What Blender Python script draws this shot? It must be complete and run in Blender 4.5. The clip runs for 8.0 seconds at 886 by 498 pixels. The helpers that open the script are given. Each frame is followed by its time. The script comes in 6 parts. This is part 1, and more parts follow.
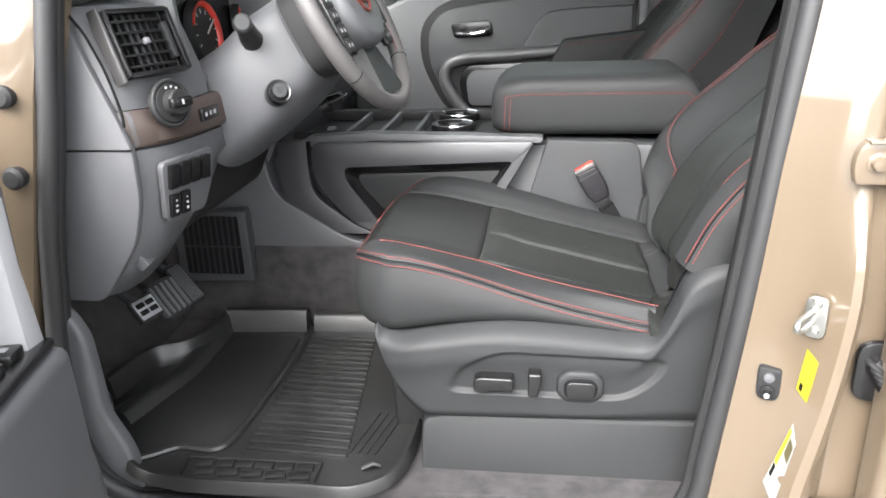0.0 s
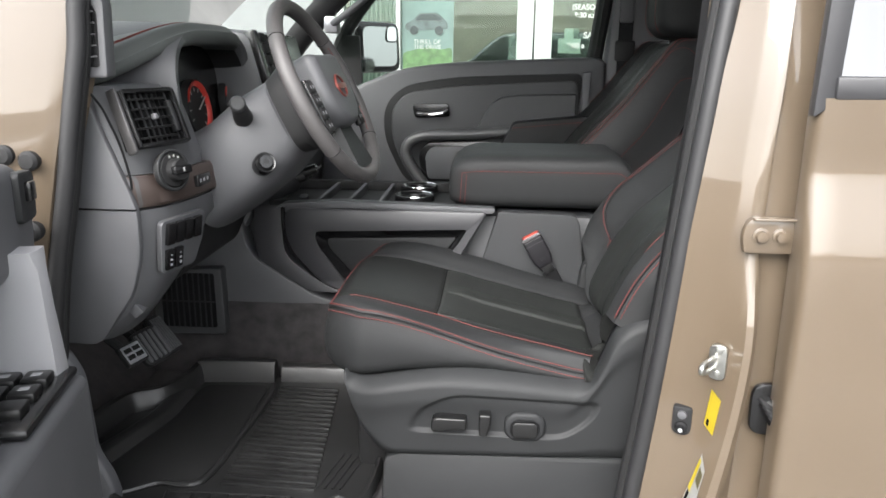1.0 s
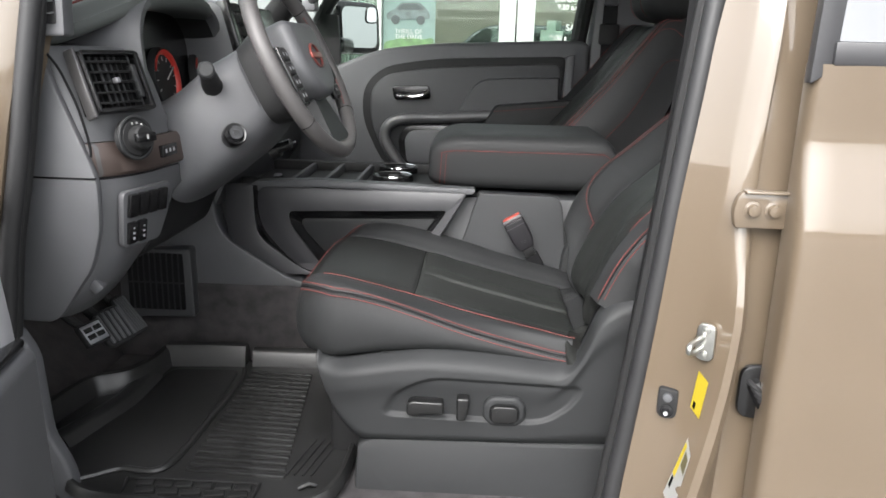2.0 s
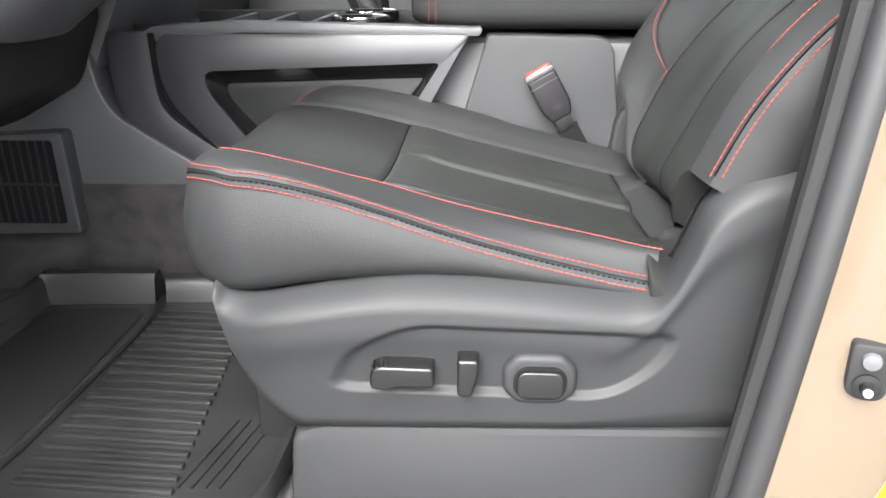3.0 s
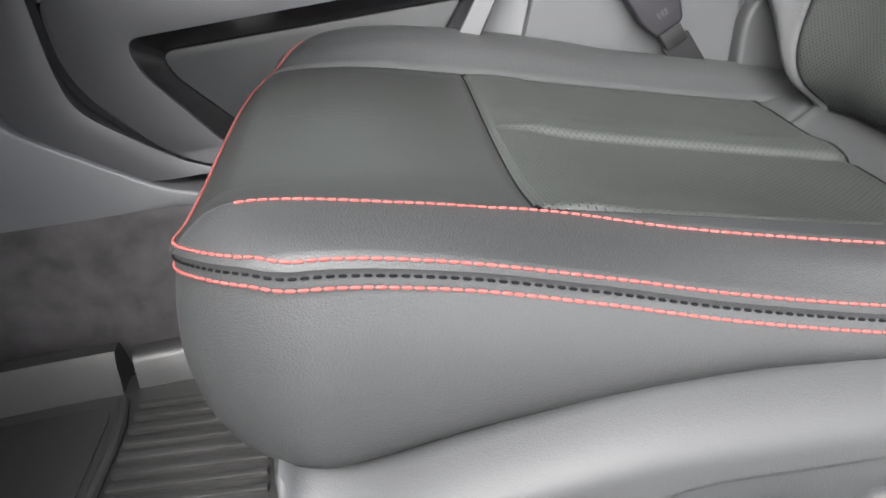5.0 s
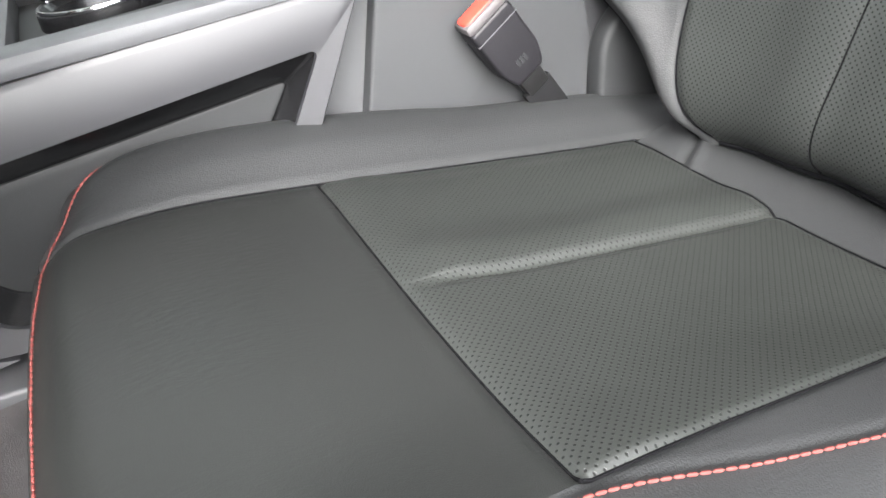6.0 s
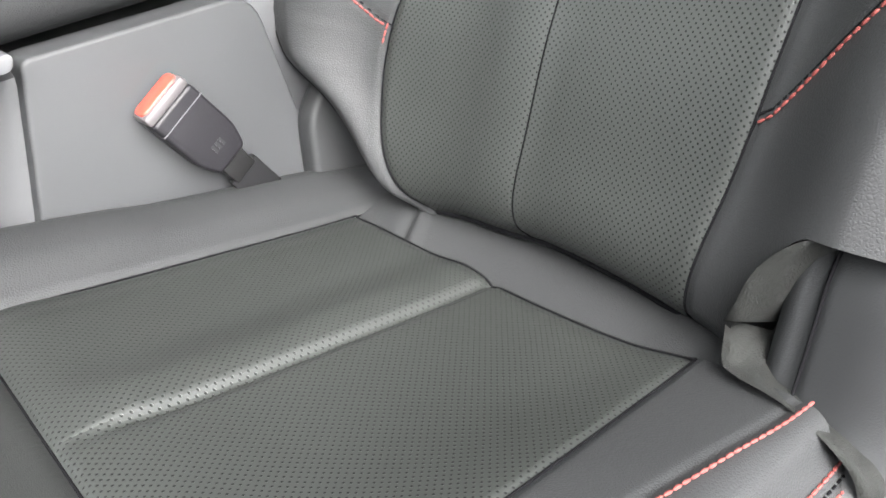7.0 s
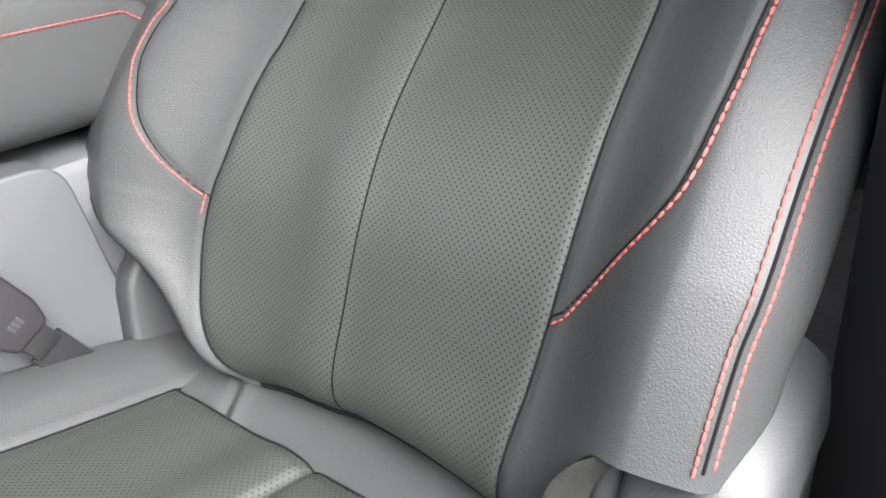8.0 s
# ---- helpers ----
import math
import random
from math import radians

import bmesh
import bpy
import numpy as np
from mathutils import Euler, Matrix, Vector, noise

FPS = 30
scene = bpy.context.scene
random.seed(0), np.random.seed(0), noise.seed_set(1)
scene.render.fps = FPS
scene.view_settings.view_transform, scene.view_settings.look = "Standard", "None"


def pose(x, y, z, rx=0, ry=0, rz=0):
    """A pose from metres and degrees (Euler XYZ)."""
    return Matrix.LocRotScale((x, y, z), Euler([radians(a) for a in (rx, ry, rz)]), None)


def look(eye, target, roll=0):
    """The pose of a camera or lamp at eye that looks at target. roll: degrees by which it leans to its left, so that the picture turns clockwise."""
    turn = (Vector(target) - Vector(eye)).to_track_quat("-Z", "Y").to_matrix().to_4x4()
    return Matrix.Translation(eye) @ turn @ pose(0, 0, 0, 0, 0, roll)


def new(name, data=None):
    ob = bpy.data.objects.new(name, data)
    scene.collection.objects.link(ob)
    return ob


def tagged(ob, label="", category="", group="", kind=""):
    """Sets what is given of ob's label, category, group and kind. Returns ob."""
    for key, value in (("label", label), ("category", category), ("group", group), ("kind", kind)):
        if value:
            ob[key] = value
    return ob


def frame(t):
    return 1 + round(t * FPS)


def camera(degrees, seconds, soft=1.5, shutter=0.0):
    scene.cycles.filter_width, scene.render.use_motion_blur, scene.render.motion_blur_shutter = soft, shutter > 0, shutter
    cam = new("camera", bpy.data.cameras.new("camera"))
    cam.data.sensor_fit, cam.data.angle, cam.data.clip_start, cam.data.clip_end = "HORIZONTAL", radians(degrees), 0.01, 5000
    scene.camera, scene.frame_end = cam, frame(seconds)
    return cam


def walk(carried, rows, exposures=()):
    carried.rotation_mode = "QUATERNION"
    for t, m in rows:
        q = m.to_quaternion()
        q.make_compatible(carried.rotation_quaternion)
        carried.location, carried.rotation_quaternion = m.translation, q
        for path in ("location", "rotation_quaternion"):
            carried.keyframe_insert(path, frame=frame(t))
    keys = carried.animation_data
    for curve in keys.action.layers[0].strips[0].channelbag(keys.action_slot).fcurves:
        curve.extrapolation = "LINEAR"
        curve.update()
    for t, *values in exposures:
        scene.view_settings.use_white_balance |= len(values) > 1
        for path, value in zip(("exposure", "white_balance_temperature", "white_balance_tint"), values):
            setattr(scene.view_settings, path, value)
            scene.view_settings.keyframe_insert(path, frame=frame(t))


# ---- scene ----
cam = camera(60.97, 8.0, soft=1.6)
PATH = [
    (0, (0.3021, -1.9411, 1.4502), (0.0503, -0.0765, 0.7722), -1.68),
    (0.5, (0.2957, -2.0890, 1.4819), (0.1244, -0.1780, 0.9174), -0.40),
    (1, (0.3009, -2.1309, 1.4854), (0.1746, -0.1987, 0.9846), 0.70),
    (1.5, (0.2994, -2.1402, 1.4805), (0.2005, -0.1978, 1.0141), 1.43),
    (2, (0.3021, -2.0806, 1.4359), (0.2295, -0.1484, 0.9246), 1.67),
    (2.2, (0.3134, -1.9904, 1.3771), (0.2404, -0.0684, 0.8290), 1.49),
    (3.3, (0.3040, -1.3408, 1.1883), (0.2056, 0.4958, 0.4027), -0.60),
    (3.5, (0.2990, -1.2635, 1.1819), (0.2048, 0.5604, 0.3666), -0.68),
    (4, (0.2951, -1.1966, 1.1629), (0.2022, 0.5973, 0.2837), -1.76),
    (4.5, (0.2459, -1.1978, 1.1616), (0.2004, 0.5774, 0.2415), -3.51),
    (4.7, (0.1906, -1.1692, 1.1583), (0.1238, 0.6093, 0.2458), -6.65),
    (5.8, (0.0302, -0.8659, 1.2410), (0.5620, 0.7258, 0.1530), -9.36),
    (6, (0.0816, -0.8528, 1.2463), (0.6519, 0.7109, 0.1374), -11.52),
    (6.5, (0.1159, -0.8351, 1.2350), (0.9638, 0.6060, 0.1377), -9.65),
    (7, (0.1828, -0.8421, 1.2340), (1.2254, 0.4833, 0.1587), -9.27),
    (7.5, (0.2245, -0.8517, 1.2436), (1.4270, 0.3839, 0.2300), -7.64),
    (8, (0.2558, -0.8540, 1.2818), (1.6096, 0.3140, 0.3857), -5.42),
]
walk(cam, [(t, look(eye, target, roll)) for t, eye, target, roll in PATH],
     exposures=[(t, e + 2.66) for t, e in ((0.0, 0.86), (0.4, 0.3), (0.9, 0.0), (2.0, 0.0), (2.2, 0.2), (3.3, 1.20), (4.5, 1.22), (6.0, 1.47), (6.5, 1.48), (7.0, 1.62), (7.5, 1.78), (8.0, 1.98))])

# ---- light ----
world = bpy.data.worlds.new("sky")
scene.world = world
world.use_nodes = True
wn = world.node_tree.nodes
sky = wn.new("ShaderNodeTexSky")
sky.sky_type = "NISHITA"
sky.sun_disc = False
sky.sun_elevation, sky.sun_rotation = radians(44), radians(199)
sky.air_density, sky.dust_density, sky.ozone_density = 1.0, 3.0, 1.0
hsv = wn.new("ShaderNodeHueSaturation")
hsv.inputs["Saturation"].default_value = 0.15
world.node_tree.links.new(sky.outputs[0], hsv.inputs["Color"])
world.node_tree.links.new(hsv.outputs[0], wn["Background"].inputs["Color"])
wn["Background"].inputs["Strength"].default_value = 0.125
sun = new("sun", bpy.data.lights.new("sun", "SUN"))
sun.data.energy, sun.data.angle, sun.data.color = 1.15, radians(50), (1.0, 0.975, 0.95)
sun.matrix_world = look((-2.0, -5.8, 6.6), (0, 0, 0.6))


# ---- materials ----
def mat(name, color, rough=0.5, metal=0.0, grain=0.0, scale=400.0, vary=0.15, coat=0.0, spec=0.5, stain=6.0, voro=False, rough_vary=0.08, crease=0.0, coat_ior=1.5):
    m = bpy.data.materials.new(name)
    m.use_nodes = True
    nt = m.node_tree
    b = nt.nodes["Principled BSDF"]
    b.inputs["Metallic"].default_value = metal
    b.inputs["Coat Weight"].default_value = coat
    b.inputs["Coat Roughness"].default_value = 0.03
    b.inputs["Coat IOR"].default_value = coat_ior
    b.inputs["Specular IOR Level"].default_value = spec
    tc = nt.nodes.new("ShaderNodeTexCoord")
    big = nt.nodes.new("ShaderNodeTexNoise")
    big.inputs["Scale"].default_value, big.inputs["Detail"].default_value = stain, 5
    nt.links.new(tc.outputs["Object"], big.inputs["Vector"])
    fine = nt.nodes.new("ShaderNodeTexVoronoi" if voro else "ShaderNodeTexNoise")
    fine.inputs["Scale"].default_value = scale
    nt.links.new(tc.outputs["Object"], fine.inputs["Vector"])
    fout = fine.outputs["Distance"] if voro else fine.outputs["Fac"]
    if voro:
        # flat-topped pebbles parted by narrow creases
        fine.feature = "DISTANCE_TO_EDGE"
        pebble = nt.nodes.new("ShaderNodeMapRange")
        pebble.interpolation_type = "SMOOTHSTEP"
        pebble.inputs["From Max"].default_value = 0.30
        nt.links.new(fout, pebble.inputs["Value"])
        fout = pebble.outputs[0]
    ramp = nt.nodes.new("ShaderNodeMapRange")
    ramp.inputs["To Min"].default_value, ramp.inputs["To Max"].default_value = 1 - vary, 1 + vary
    ramp.inputs["From Min"].default_value, ramp.inputs["From Max"].default_value = 0.3, 0.7
    nt.links.new(big.outputs["Fac"], ramp.inputs["Value"])
    mul = nt.nodes.new("ShaderNodeVectorMath")
    mul.operation = "SCALE"
    mul.inputs[0].default_value = color
    nt.links.new(ramp.outputs[0], mul.inputs["Scale"])
    nt.links.new(mul.outputs[0], b.inputs["Base Color"])
    rr = nt.nodes.new("ShaderNodeMapRange")
    rr.inputs["To Min"].default_value, rr.inputs["To Max"].default_value = max(0.02, rough - rough_vary), min(1, rough + rough_vary)
    nt.links.new(big.outputs["Fac"], rr.inputs["Value"])
    nt.links.new(rr.outputs[0], b.inputs["Roughness"])
    if grain:
        bump = nt.nodes.new("ShaderNodeBump")
        bump.inputs["Strength"].default_value = grain
        bump.inputs["Distance"].default_value = 0.0008
        nt.links.new(fout, bump.inputs["Height"])
        nt.links.new(bump.outputs[0], b.inputs["Normal"])
        if crease:
            # stretched folds in the hide, a few millimetres long
            stretch = nt.nodes.new("ShaderNodeMapping")
            stretch.inputs["Scale"].default_value = (1.0, 2.6, 1.4)
            nt.links.new(tc.outputs["Object"], stretch.inputs["Vector"])
            fold = nt.nodes.new("ShaderNodeTexNoise")
            fold.inputs["Scale"].default_value, fold.inputs["Detail"].default_value = 95.0, 3
            nt.links.new(stretch.outputs[0], fold.inputs["Vector"])
            patch = nt.nodes.new("ShaderNodeTexNoise")
            patch.inputs["Scale"].default_value = 9.0
            nt.links.new(tc.outputs["Object"], patch.inputs["Vector"])
            pm = nt.nodes.new("ShaderNodeMapRange")
            pm.inputs["From Min"].default_value, pm.inputs["From Max"].default_value = 0.42, 0.62
            nt.links.new(patch.outputs["Fac"], pm.inputs["Value"])
            amt = nt.nodes.new("ShaderNodeMath")
            amt.operation = "MULTIPLY"
            amt.inputs[1].default_value = crease
            nt.links.new(pm.outputs[0], amt.inputs[0])
            b2 = nt.nodes.new("ShaderNodeBump")
            b2.inputs["Distance"].default_value = 0.0016
            nt.links.new(amt.outputs[0], b2.inputs["Strength"])
            nt.links.new(fold.outputs["Fac"], b2.inputs["Height"])
            nt.links.new(bump.outputs[0], b2.inputs["Normal"])
            nt.links.new(b2.outputs[0], b.inputs["Normal"])
    return m


LEATHER = mat("black_leather", (0.0158, 0.0164, 0.0170), 0.55, spec=0.21, grain=0.20, scale=470, voro=True, vary=0.12, rough_vary=0.06, crease=0.22)
SMOOTH_LEATHER = mat("smooth_black_leather", (0.0084, 0.0090, 0.0087), 0.48, spec=0.36, grain=0.14, scale=800, voro=True, vary=0.18, rough_vary=0.1, crease=0.25)
PLASTIC = mat("charcoal_plastic", (0.0160, 0.0167, 0.0175), 0.56, grain=0.25, scale=900, vary=0.1, spec=0.23)
SWITCH = mat("seat_switch_plastic", (0.0065, 0.0065, 0.0067), 0.33, spec=0.42, grain=0.06, scale=900, vary=0.1)
DASH = mat("dark_grained_plastic", (0.058, 0.059, 0.063), 0.52, grain=0.2, scale=800, vary=0.1)
# grey-green base colour carries the windscreen's reflection on the pad
SOFT = mat("padded_dash_skin", (0.062, 0.068, 0.066), 0.6, grain=0.25, scale=700, vary=0.1)
BLACK = mat("gloss_black_plastic", (0.006, 0.006, 0.0065), 0.25, vary=0.1)
MATT_BLACK = mat("matt_black_plastic", (0.012, 0.012, 0.0125), 0.6, spec=0.25, grain=0.1, vary=0.1)
RUBBER = mat("seal_rubber", (0.011, 0.011, 0.012), 0.55, grain=0.1, scale=600, vary=0.1)
MAT_RUBBER = mat("mat_rubber", (0.013, 0.013, 0.013), 0.40, grain=0.25, scale=500, vary=0.25, stain=12)
CARPET = mat("charcoal_carpet", (0.036, 0.034, 0.035), 0.95, grain=1.0, scale=900, vary=0.3, spec=0.1, stain=25)
PAINT = mat("tan_paint", (0.085, 0.064, 0.0435), 0.45, coat=1.0, vary=0.02, coat_ior=1.58, spec=0.3)
SILVER = mat("satin_silver_trim", (0.35, 0.35, 0.37), 0.35, metal=0.8, vary=0.05)
CHROME = mat("chrome", (0.75, 0.75, 0.76), 0.12, metal=1.0, vary=0.05)
ZINC = mat("zinc_plated_steel", (0.40, 0.40, 0.38), 0.34, metal=1.0, vary=0.15, stain=40)
BRONZE = mat("dark_bronze_trim", (0.060, 0.045, 0.040), 0.38, metal=0.5, vary=0.15)
RED = mat("red_thread", (0.125, 0.034, 0.031), 0.8, spec=0.08, vary=0.1, stain=200)
DARK_SEAM = mat("black_thread_and_crevice", (0.003, 0.003, 0.0035), 0.9, vary=0.1, spec=0.05)
RED_PLASTIC = mat("red_button_plastic", (0.33, 0.035, 0.022), 0.4, vary=0.05)
WHITE = mat("white_print", (0.30, 0.30, 0.29), 0.6, vary=0.05)
YELLOW = mat("yellow_label", (0.42, 0.33, 0.02), 0.5, vary=0.05)
PALE_GREY = mat("pale_grey_plastic", (0.24, 0.24, 0.25), 0.5, vary=0.06, grain=0.1)
FABRIC = mat("grey_elastic_cloth", (0.021,0.022,0.021), 0.9, grain=0.8, scale=700, vary=0.15, spec=0.2)
HEADLINER = mat("light_headliner", (0.72, 0.71, 0.68), 0.95, grain=0.4, vary=0.05)
ASPHALT = mat("grey_asphalt", (0.13, 0.13, 0.127), 0.9, grain=1.0, scale=120, vary=0.3, stain=2)
FACADE = mat("white_aluminium", (0.30, 0.31, 0.30), 0.4, vary=0.03)
GREYWALL = mat("grey_wall_panel", (0.115, 0.128, 0.124), 0.6, vary=0.06)
# deep black for trim parts and for the shade beside the centre pillar
DEEP_BLACK = mat("near_black_shade_and_trim", (0.005, 0.005, 0.0055), 0.8, spec=0.1, vary=0.1)
DOOR_TRIM = mat("black_door_trim", (0.030, 0.031, 0.033), 0.55, grain=0.2, scale=800, vary=0.1)
DARK_SATIN = mat("dark_satin_metal", (0.085, 0.083, 0.084), 0.33, metal=0.7, vary=0.08)
CLOTH_BELT = mat("seat_belt_webbing", (0.010, 0.010, 0.011), 0.8, spec=0.15, grain=0.6, scale=900, vary=0.1)


def perforated(name, color, pitch, rough=0.55):
    m = mat(name, color, rough, vary=0.15, spec=0.6, rough_vary=0.1)
    nt = m.node_tree
    b = nt.nodes["Principled BSDF"]
    uv = nt.nodes.new("ShaderNodeUVMap")
    rot = nt.nodes.new("ShaderNodeVectorRotate")
    rot.rotation_type = "Z_AXIS"
    rot.inputs["Angle"].default_value = radians(45)
    nt.links.new(uv.outputs[0], rot.inputs["Vector"])
    vo = nt.nodes.new("ShaderNodeTexVoronoi")
    vo.voronoi_dimensions = "2D"
    vo.inputs["Scale"].default_value, vo.inputs["Randomness"].default_value = 1 / pitch, 0.0
    nt.links.new(rot.outputs[0], vo.inputs["Vector"])
    hole = nt.nodes.new("ShaderNodeMapRange")
    hole.inputs["From Min"].default_value, hole.inputs["From Max"].default_value = 0.13, 0.25
    nt.links.new(vo.outputs["Distance"], hole.inputs["Value"])
    bump = nt.nodes.new("ShaderNodeBump")
    bump.inputs["Strength"].default_value, bump.inputs["Distance"].default_value = 0.45, 0.0005
    nt.links.new(hole.outputs[0], bump.inputs["Height"])
    nt.links.new(bump.outputs[0], b.inputs["Normal"])
    old = b.inputs["Base Color"].links[0].from_socket
    mix = nt.nodes.new("ShaderNodeMix")
    mix.data_type = "RGBA"
    mix.inputs["A"].default_value = (0.0015, 0.0015, 0.0015, 1)
    nt.links.new(hole.outputs[0], mix.inputs["Factor"])
    nt.links.new(old, mix.inputs["B"])
    nt.links.new(mix.outputs["Result"], b.inputs["Base Color"])
    gloss = nt.nodes.new("ShaderNodeMapRange")
    gloss.inputs["To Min"].default_value, gloss.inputs["To Max"].default_value = 0.15, 0.46
    nt.links.new(hole.outputs[0], gloss.inputs["Value"])
    nt.links.new(gloss.outputs[0], b.inputs["Specular IOR Level"])
    return m


PERF = perforated("perforated_black_leather", (0.0130, 0.0144, 0.0134), 0.0040, 0.48)


def glass(name, tint=(0.9, 0.95, 0.93), rough=0.0, film=0.0, ior=1.45):
    m = bpy.data.materials.new(name)
    m.use_nodes = True
    nt = m.node_tree
    nt.nodes.remove(nt.nodes["Principled BSDF"])
    tr, gl, fr, mx = (nt.nodes.new("ShaderNode" + n) for n in ("BsdfTransparent", "BsdfGlossy", "Fresnel", "MixShader"))
    tr.inputs["Color"].default_value = (*tint, 1)
    fr.inputs["IOR"].default_value = ior
    gl.inputs["Roughness"].default_value = rough
    add = nt.nodes.new("ShaderNodeMath")
    add.inputs[1].default_value = film
    nt.links.new(fr.outputs[0], add.inputs[0])
    nt.links.new(add.outputs[0], mx.inputs[0])
    nt.links.new(tr.outputs[0], mx.inputs[1])
    nt.links.new(gl.outputs[0], mx.inputs[2])
    nt.links.new(mx.outputs[0], nt.nodes["Material Output"].inputs["Surface"])
    return m


GLASS = glass("clear_glass", (0.74, 0.81, 0.77))
WINDSCREEN = glass("windscreen_glass", (0.86, 0.91, 0.88), ior=1.18)
PRIVACY = glass("privacy_glass", (0.12, 0.13, 0.13), film=0.24)
TINT = glass("green_tinted_glass", (0.86, 0.94, 0.89))


# ---- mesh helpers ----
def mesh_ob(name, bm, material, parent=None, label="", smooth=True, angle=35):
    me = bpy.data.meshes.new(name)
    bmesh.ops.recalc_face_normals(bm, faces=bm.faces)
    bm.to_mesh(me)
    bm.free()
    me.materials.append(material)
    if smooth:
        me.shade_smooth()
        me.set_sharp_from_angle(angle=radians(angle))
    ob = new(name, me)
    if parent:
        ob.parent = parent
    return tagged(ob, label)


def part(name, bm, material, parent, label="", angle=35):
    ob = mesh_ob(name, bm, material, parent, label, angle=angle)
    return tagged(ob, label, kind="stuff") if name in ("red_stitching", "thread_and_crevice_shade", "printed_mark", "tick") else ob


def thing(name, label, category, group="", at=(0, 0, 0)):
    ob = new(name)
    ob.empty_display_size = 0.05
    ob.location = at
    return tagged(ob, label, category, group)


def setting(name, bm, material, label, category):
    return tagged(mesh_ob(name, bm, material), label, category, kind="structure")


def box(x0, x1, y0, y1, z0, z1, r=0.0, seg=2, bm=None):
    own = bmesh.new()
    bmesh.ops.create_cube(own, size=1.0)
    for v in own.verts:
        v.co = Vector(((x0 + x1) / 2 + v.co.x * (x1 - x0), (y0 + y1) / 2 + v.co.y * (y1 - y0), (z0 + z1) / 2 + v.co.z * (z1 - z0)))
    if r:
        bmesh.ops.bevel(own, geom=own.edges[:], offset=r, segments=seg, profile=0.5, affect="EDGES")
    return own


def turned(bm, m):
    bmesh.ops.transform(bm, matrix=m, verts=bm.verts)
    return bm


def join(*bms):
    out = bmesh.new()
    for b in bms:
        me = bpy.data.meshes.new("tmp")
        b.to_mesh(me)
        b.free()
        out.from_mesh(me)
        bpy.data.meshes.remove(me)
    return out


AX = {"x": (1, 2, 0), "y": (0, 2, 1), "z": (0, 1, 2)}


def slab(pts, axis, a0, a1, r=0.0, seg=2):
    """A flat outline, given in the two other axes, drawn out along one axis from a0 to a1, with rounded rims."""
    i, j, k = AX[axis]
    bm = bmesh.new()
    rings = []
    for a in (a0, a1):
        ring = []
        for p in pts:
            c = [0, 0, 0]
            c[i], c[j], c[k] = p[0], p[1], a
            ring.append(bm.verts.new(c))
        rings.append(ring)
    caps = [bm.faces.new(rings[0]), bm.faces.new(rings[1])]
    n = len(pts)
    for q in range(n):
        bm.faces.new((rings[0][q], rings[0][(q + 1) % n], rings[1][(q + 1) % n], rings[1][q]))
    bmesh.ops.recalc_face_normals(bm, faces=bm.faces)
    if r:
        rim = {e for f in caps for e in f.edges}
        bmesh.ops.bevel(bm, geom=list(rim), offset=r, segments=seg, profile=0.5, affect="EDGES", clamp_overlap=True)
    return bm


def spline(pts, n=8, closed=False):
    """A smooth line through points of any dimension."""
    p = [np.array(q, float) for q in pts]
    m = len(p)
    out = []
    for i in range(m if closed else m - 1):
        a, b, c, d = (p[(i + k) % m] if closed else p[min(max(i + k, 0), m - 1)] for k in (-1, 0, 1, 2))
        for s in range(n):
            t = s / n
            out.append(0.5 * (2 * b + (c - a) * t + (2 * a - 5 * b + 4 * c - d) * t * t + (3 * b - a - 3 * c + d) * t**3))
    if not closed:
        out.append(p[-1])
    return out


def rounded(pts, r, n=5):
    """A closed outline with its corners rounded."""
    out = []
    p = [np.array(q[:2], float) for q in pts]
    rr = [q[2] if len(q) > 2 else r for q in pts]
    for i, c in enumerate(p):
        a, b = p[i - 1], p[(i + 1) % len(p)]
        ra = min(rr[i], 0.49 * np.linalg.norm(a - c), 0.49 * np.linalg.norm(b - c))
        s, e = c + (a - c) / np.linalg.norm(a - c) * ra, c + (b - c) / np.linalg.norm(b - c) * ra
        for k in range(n + 1):
            t = k / n
            out.append((1 - t) ** 2 * s + 2 * t * (1 - t) * c + t * t * e)
    return out


def tube(pts, r, sides=8, closed=False, flat=1.0, r_end=None):
    p = [Vector(q) for q in pts]
    bm = bmesh.new()
    rings = []
    n = len(p)
    up = None
    for i in range(n):
        d = (p[(i + 1) % n] - p[i - 1]) if closed else (p[min(i + 1, n - 1)] - p[max(i - 1, 0)])
        d.normalize()
        if up is None:
            up = d.orthogonal()
        up = (up - d * up.dot(d)).normalized()
        side = d.cross(up)
        rad = r if r_end is None else r + (r_end - r) * i / (n - 1)
        rings.append([bm.verts.new(p[i] + up * math.cos(a) * rad + side * math.sin(a) * rad * flat) for a in (2 * math.pi * k / sides for k in range(sides))])
    for i in range(n if closed else n - 1):
        a, b = rings[i], rings[(i + 1) % n]
        for k in range(sides):
            bm.faces.new((a[k], a[(k + 1) % sides], b[(k + 1) % sides], b[k]))
    if not closed:
        bm.faces.new(rings[0])
        bm.faces.new(rings[-1])
    return bm


def grid(fn, us, vs, uvs=False):
    """A sheet from fn(u, v); with uvs, u and v in metres go into its UV map."""
    bm = bmesh.new()
    vv = [[bm.verts.new(fn(u, v)) for v in vs] for u in us]
    layer = bm.loops.layers.uv.new("UVMap") if uvs else None
    for i in range(len(us) - 1):
        for j in range(len(vs) - 1):
            f = bm.faces.new((vv[i][j], vv[i + 1][j], vv[i + 1][j + 1], vv[i][j + 1]))
            if uvs:
                for lo, (a, b) in zip(f.loops, ((i, j), (i + 1, j), (i + 1, j + 1), (i, j + 1))):
                    lo[layer].uv = (us[a], vs[b])
    return bm


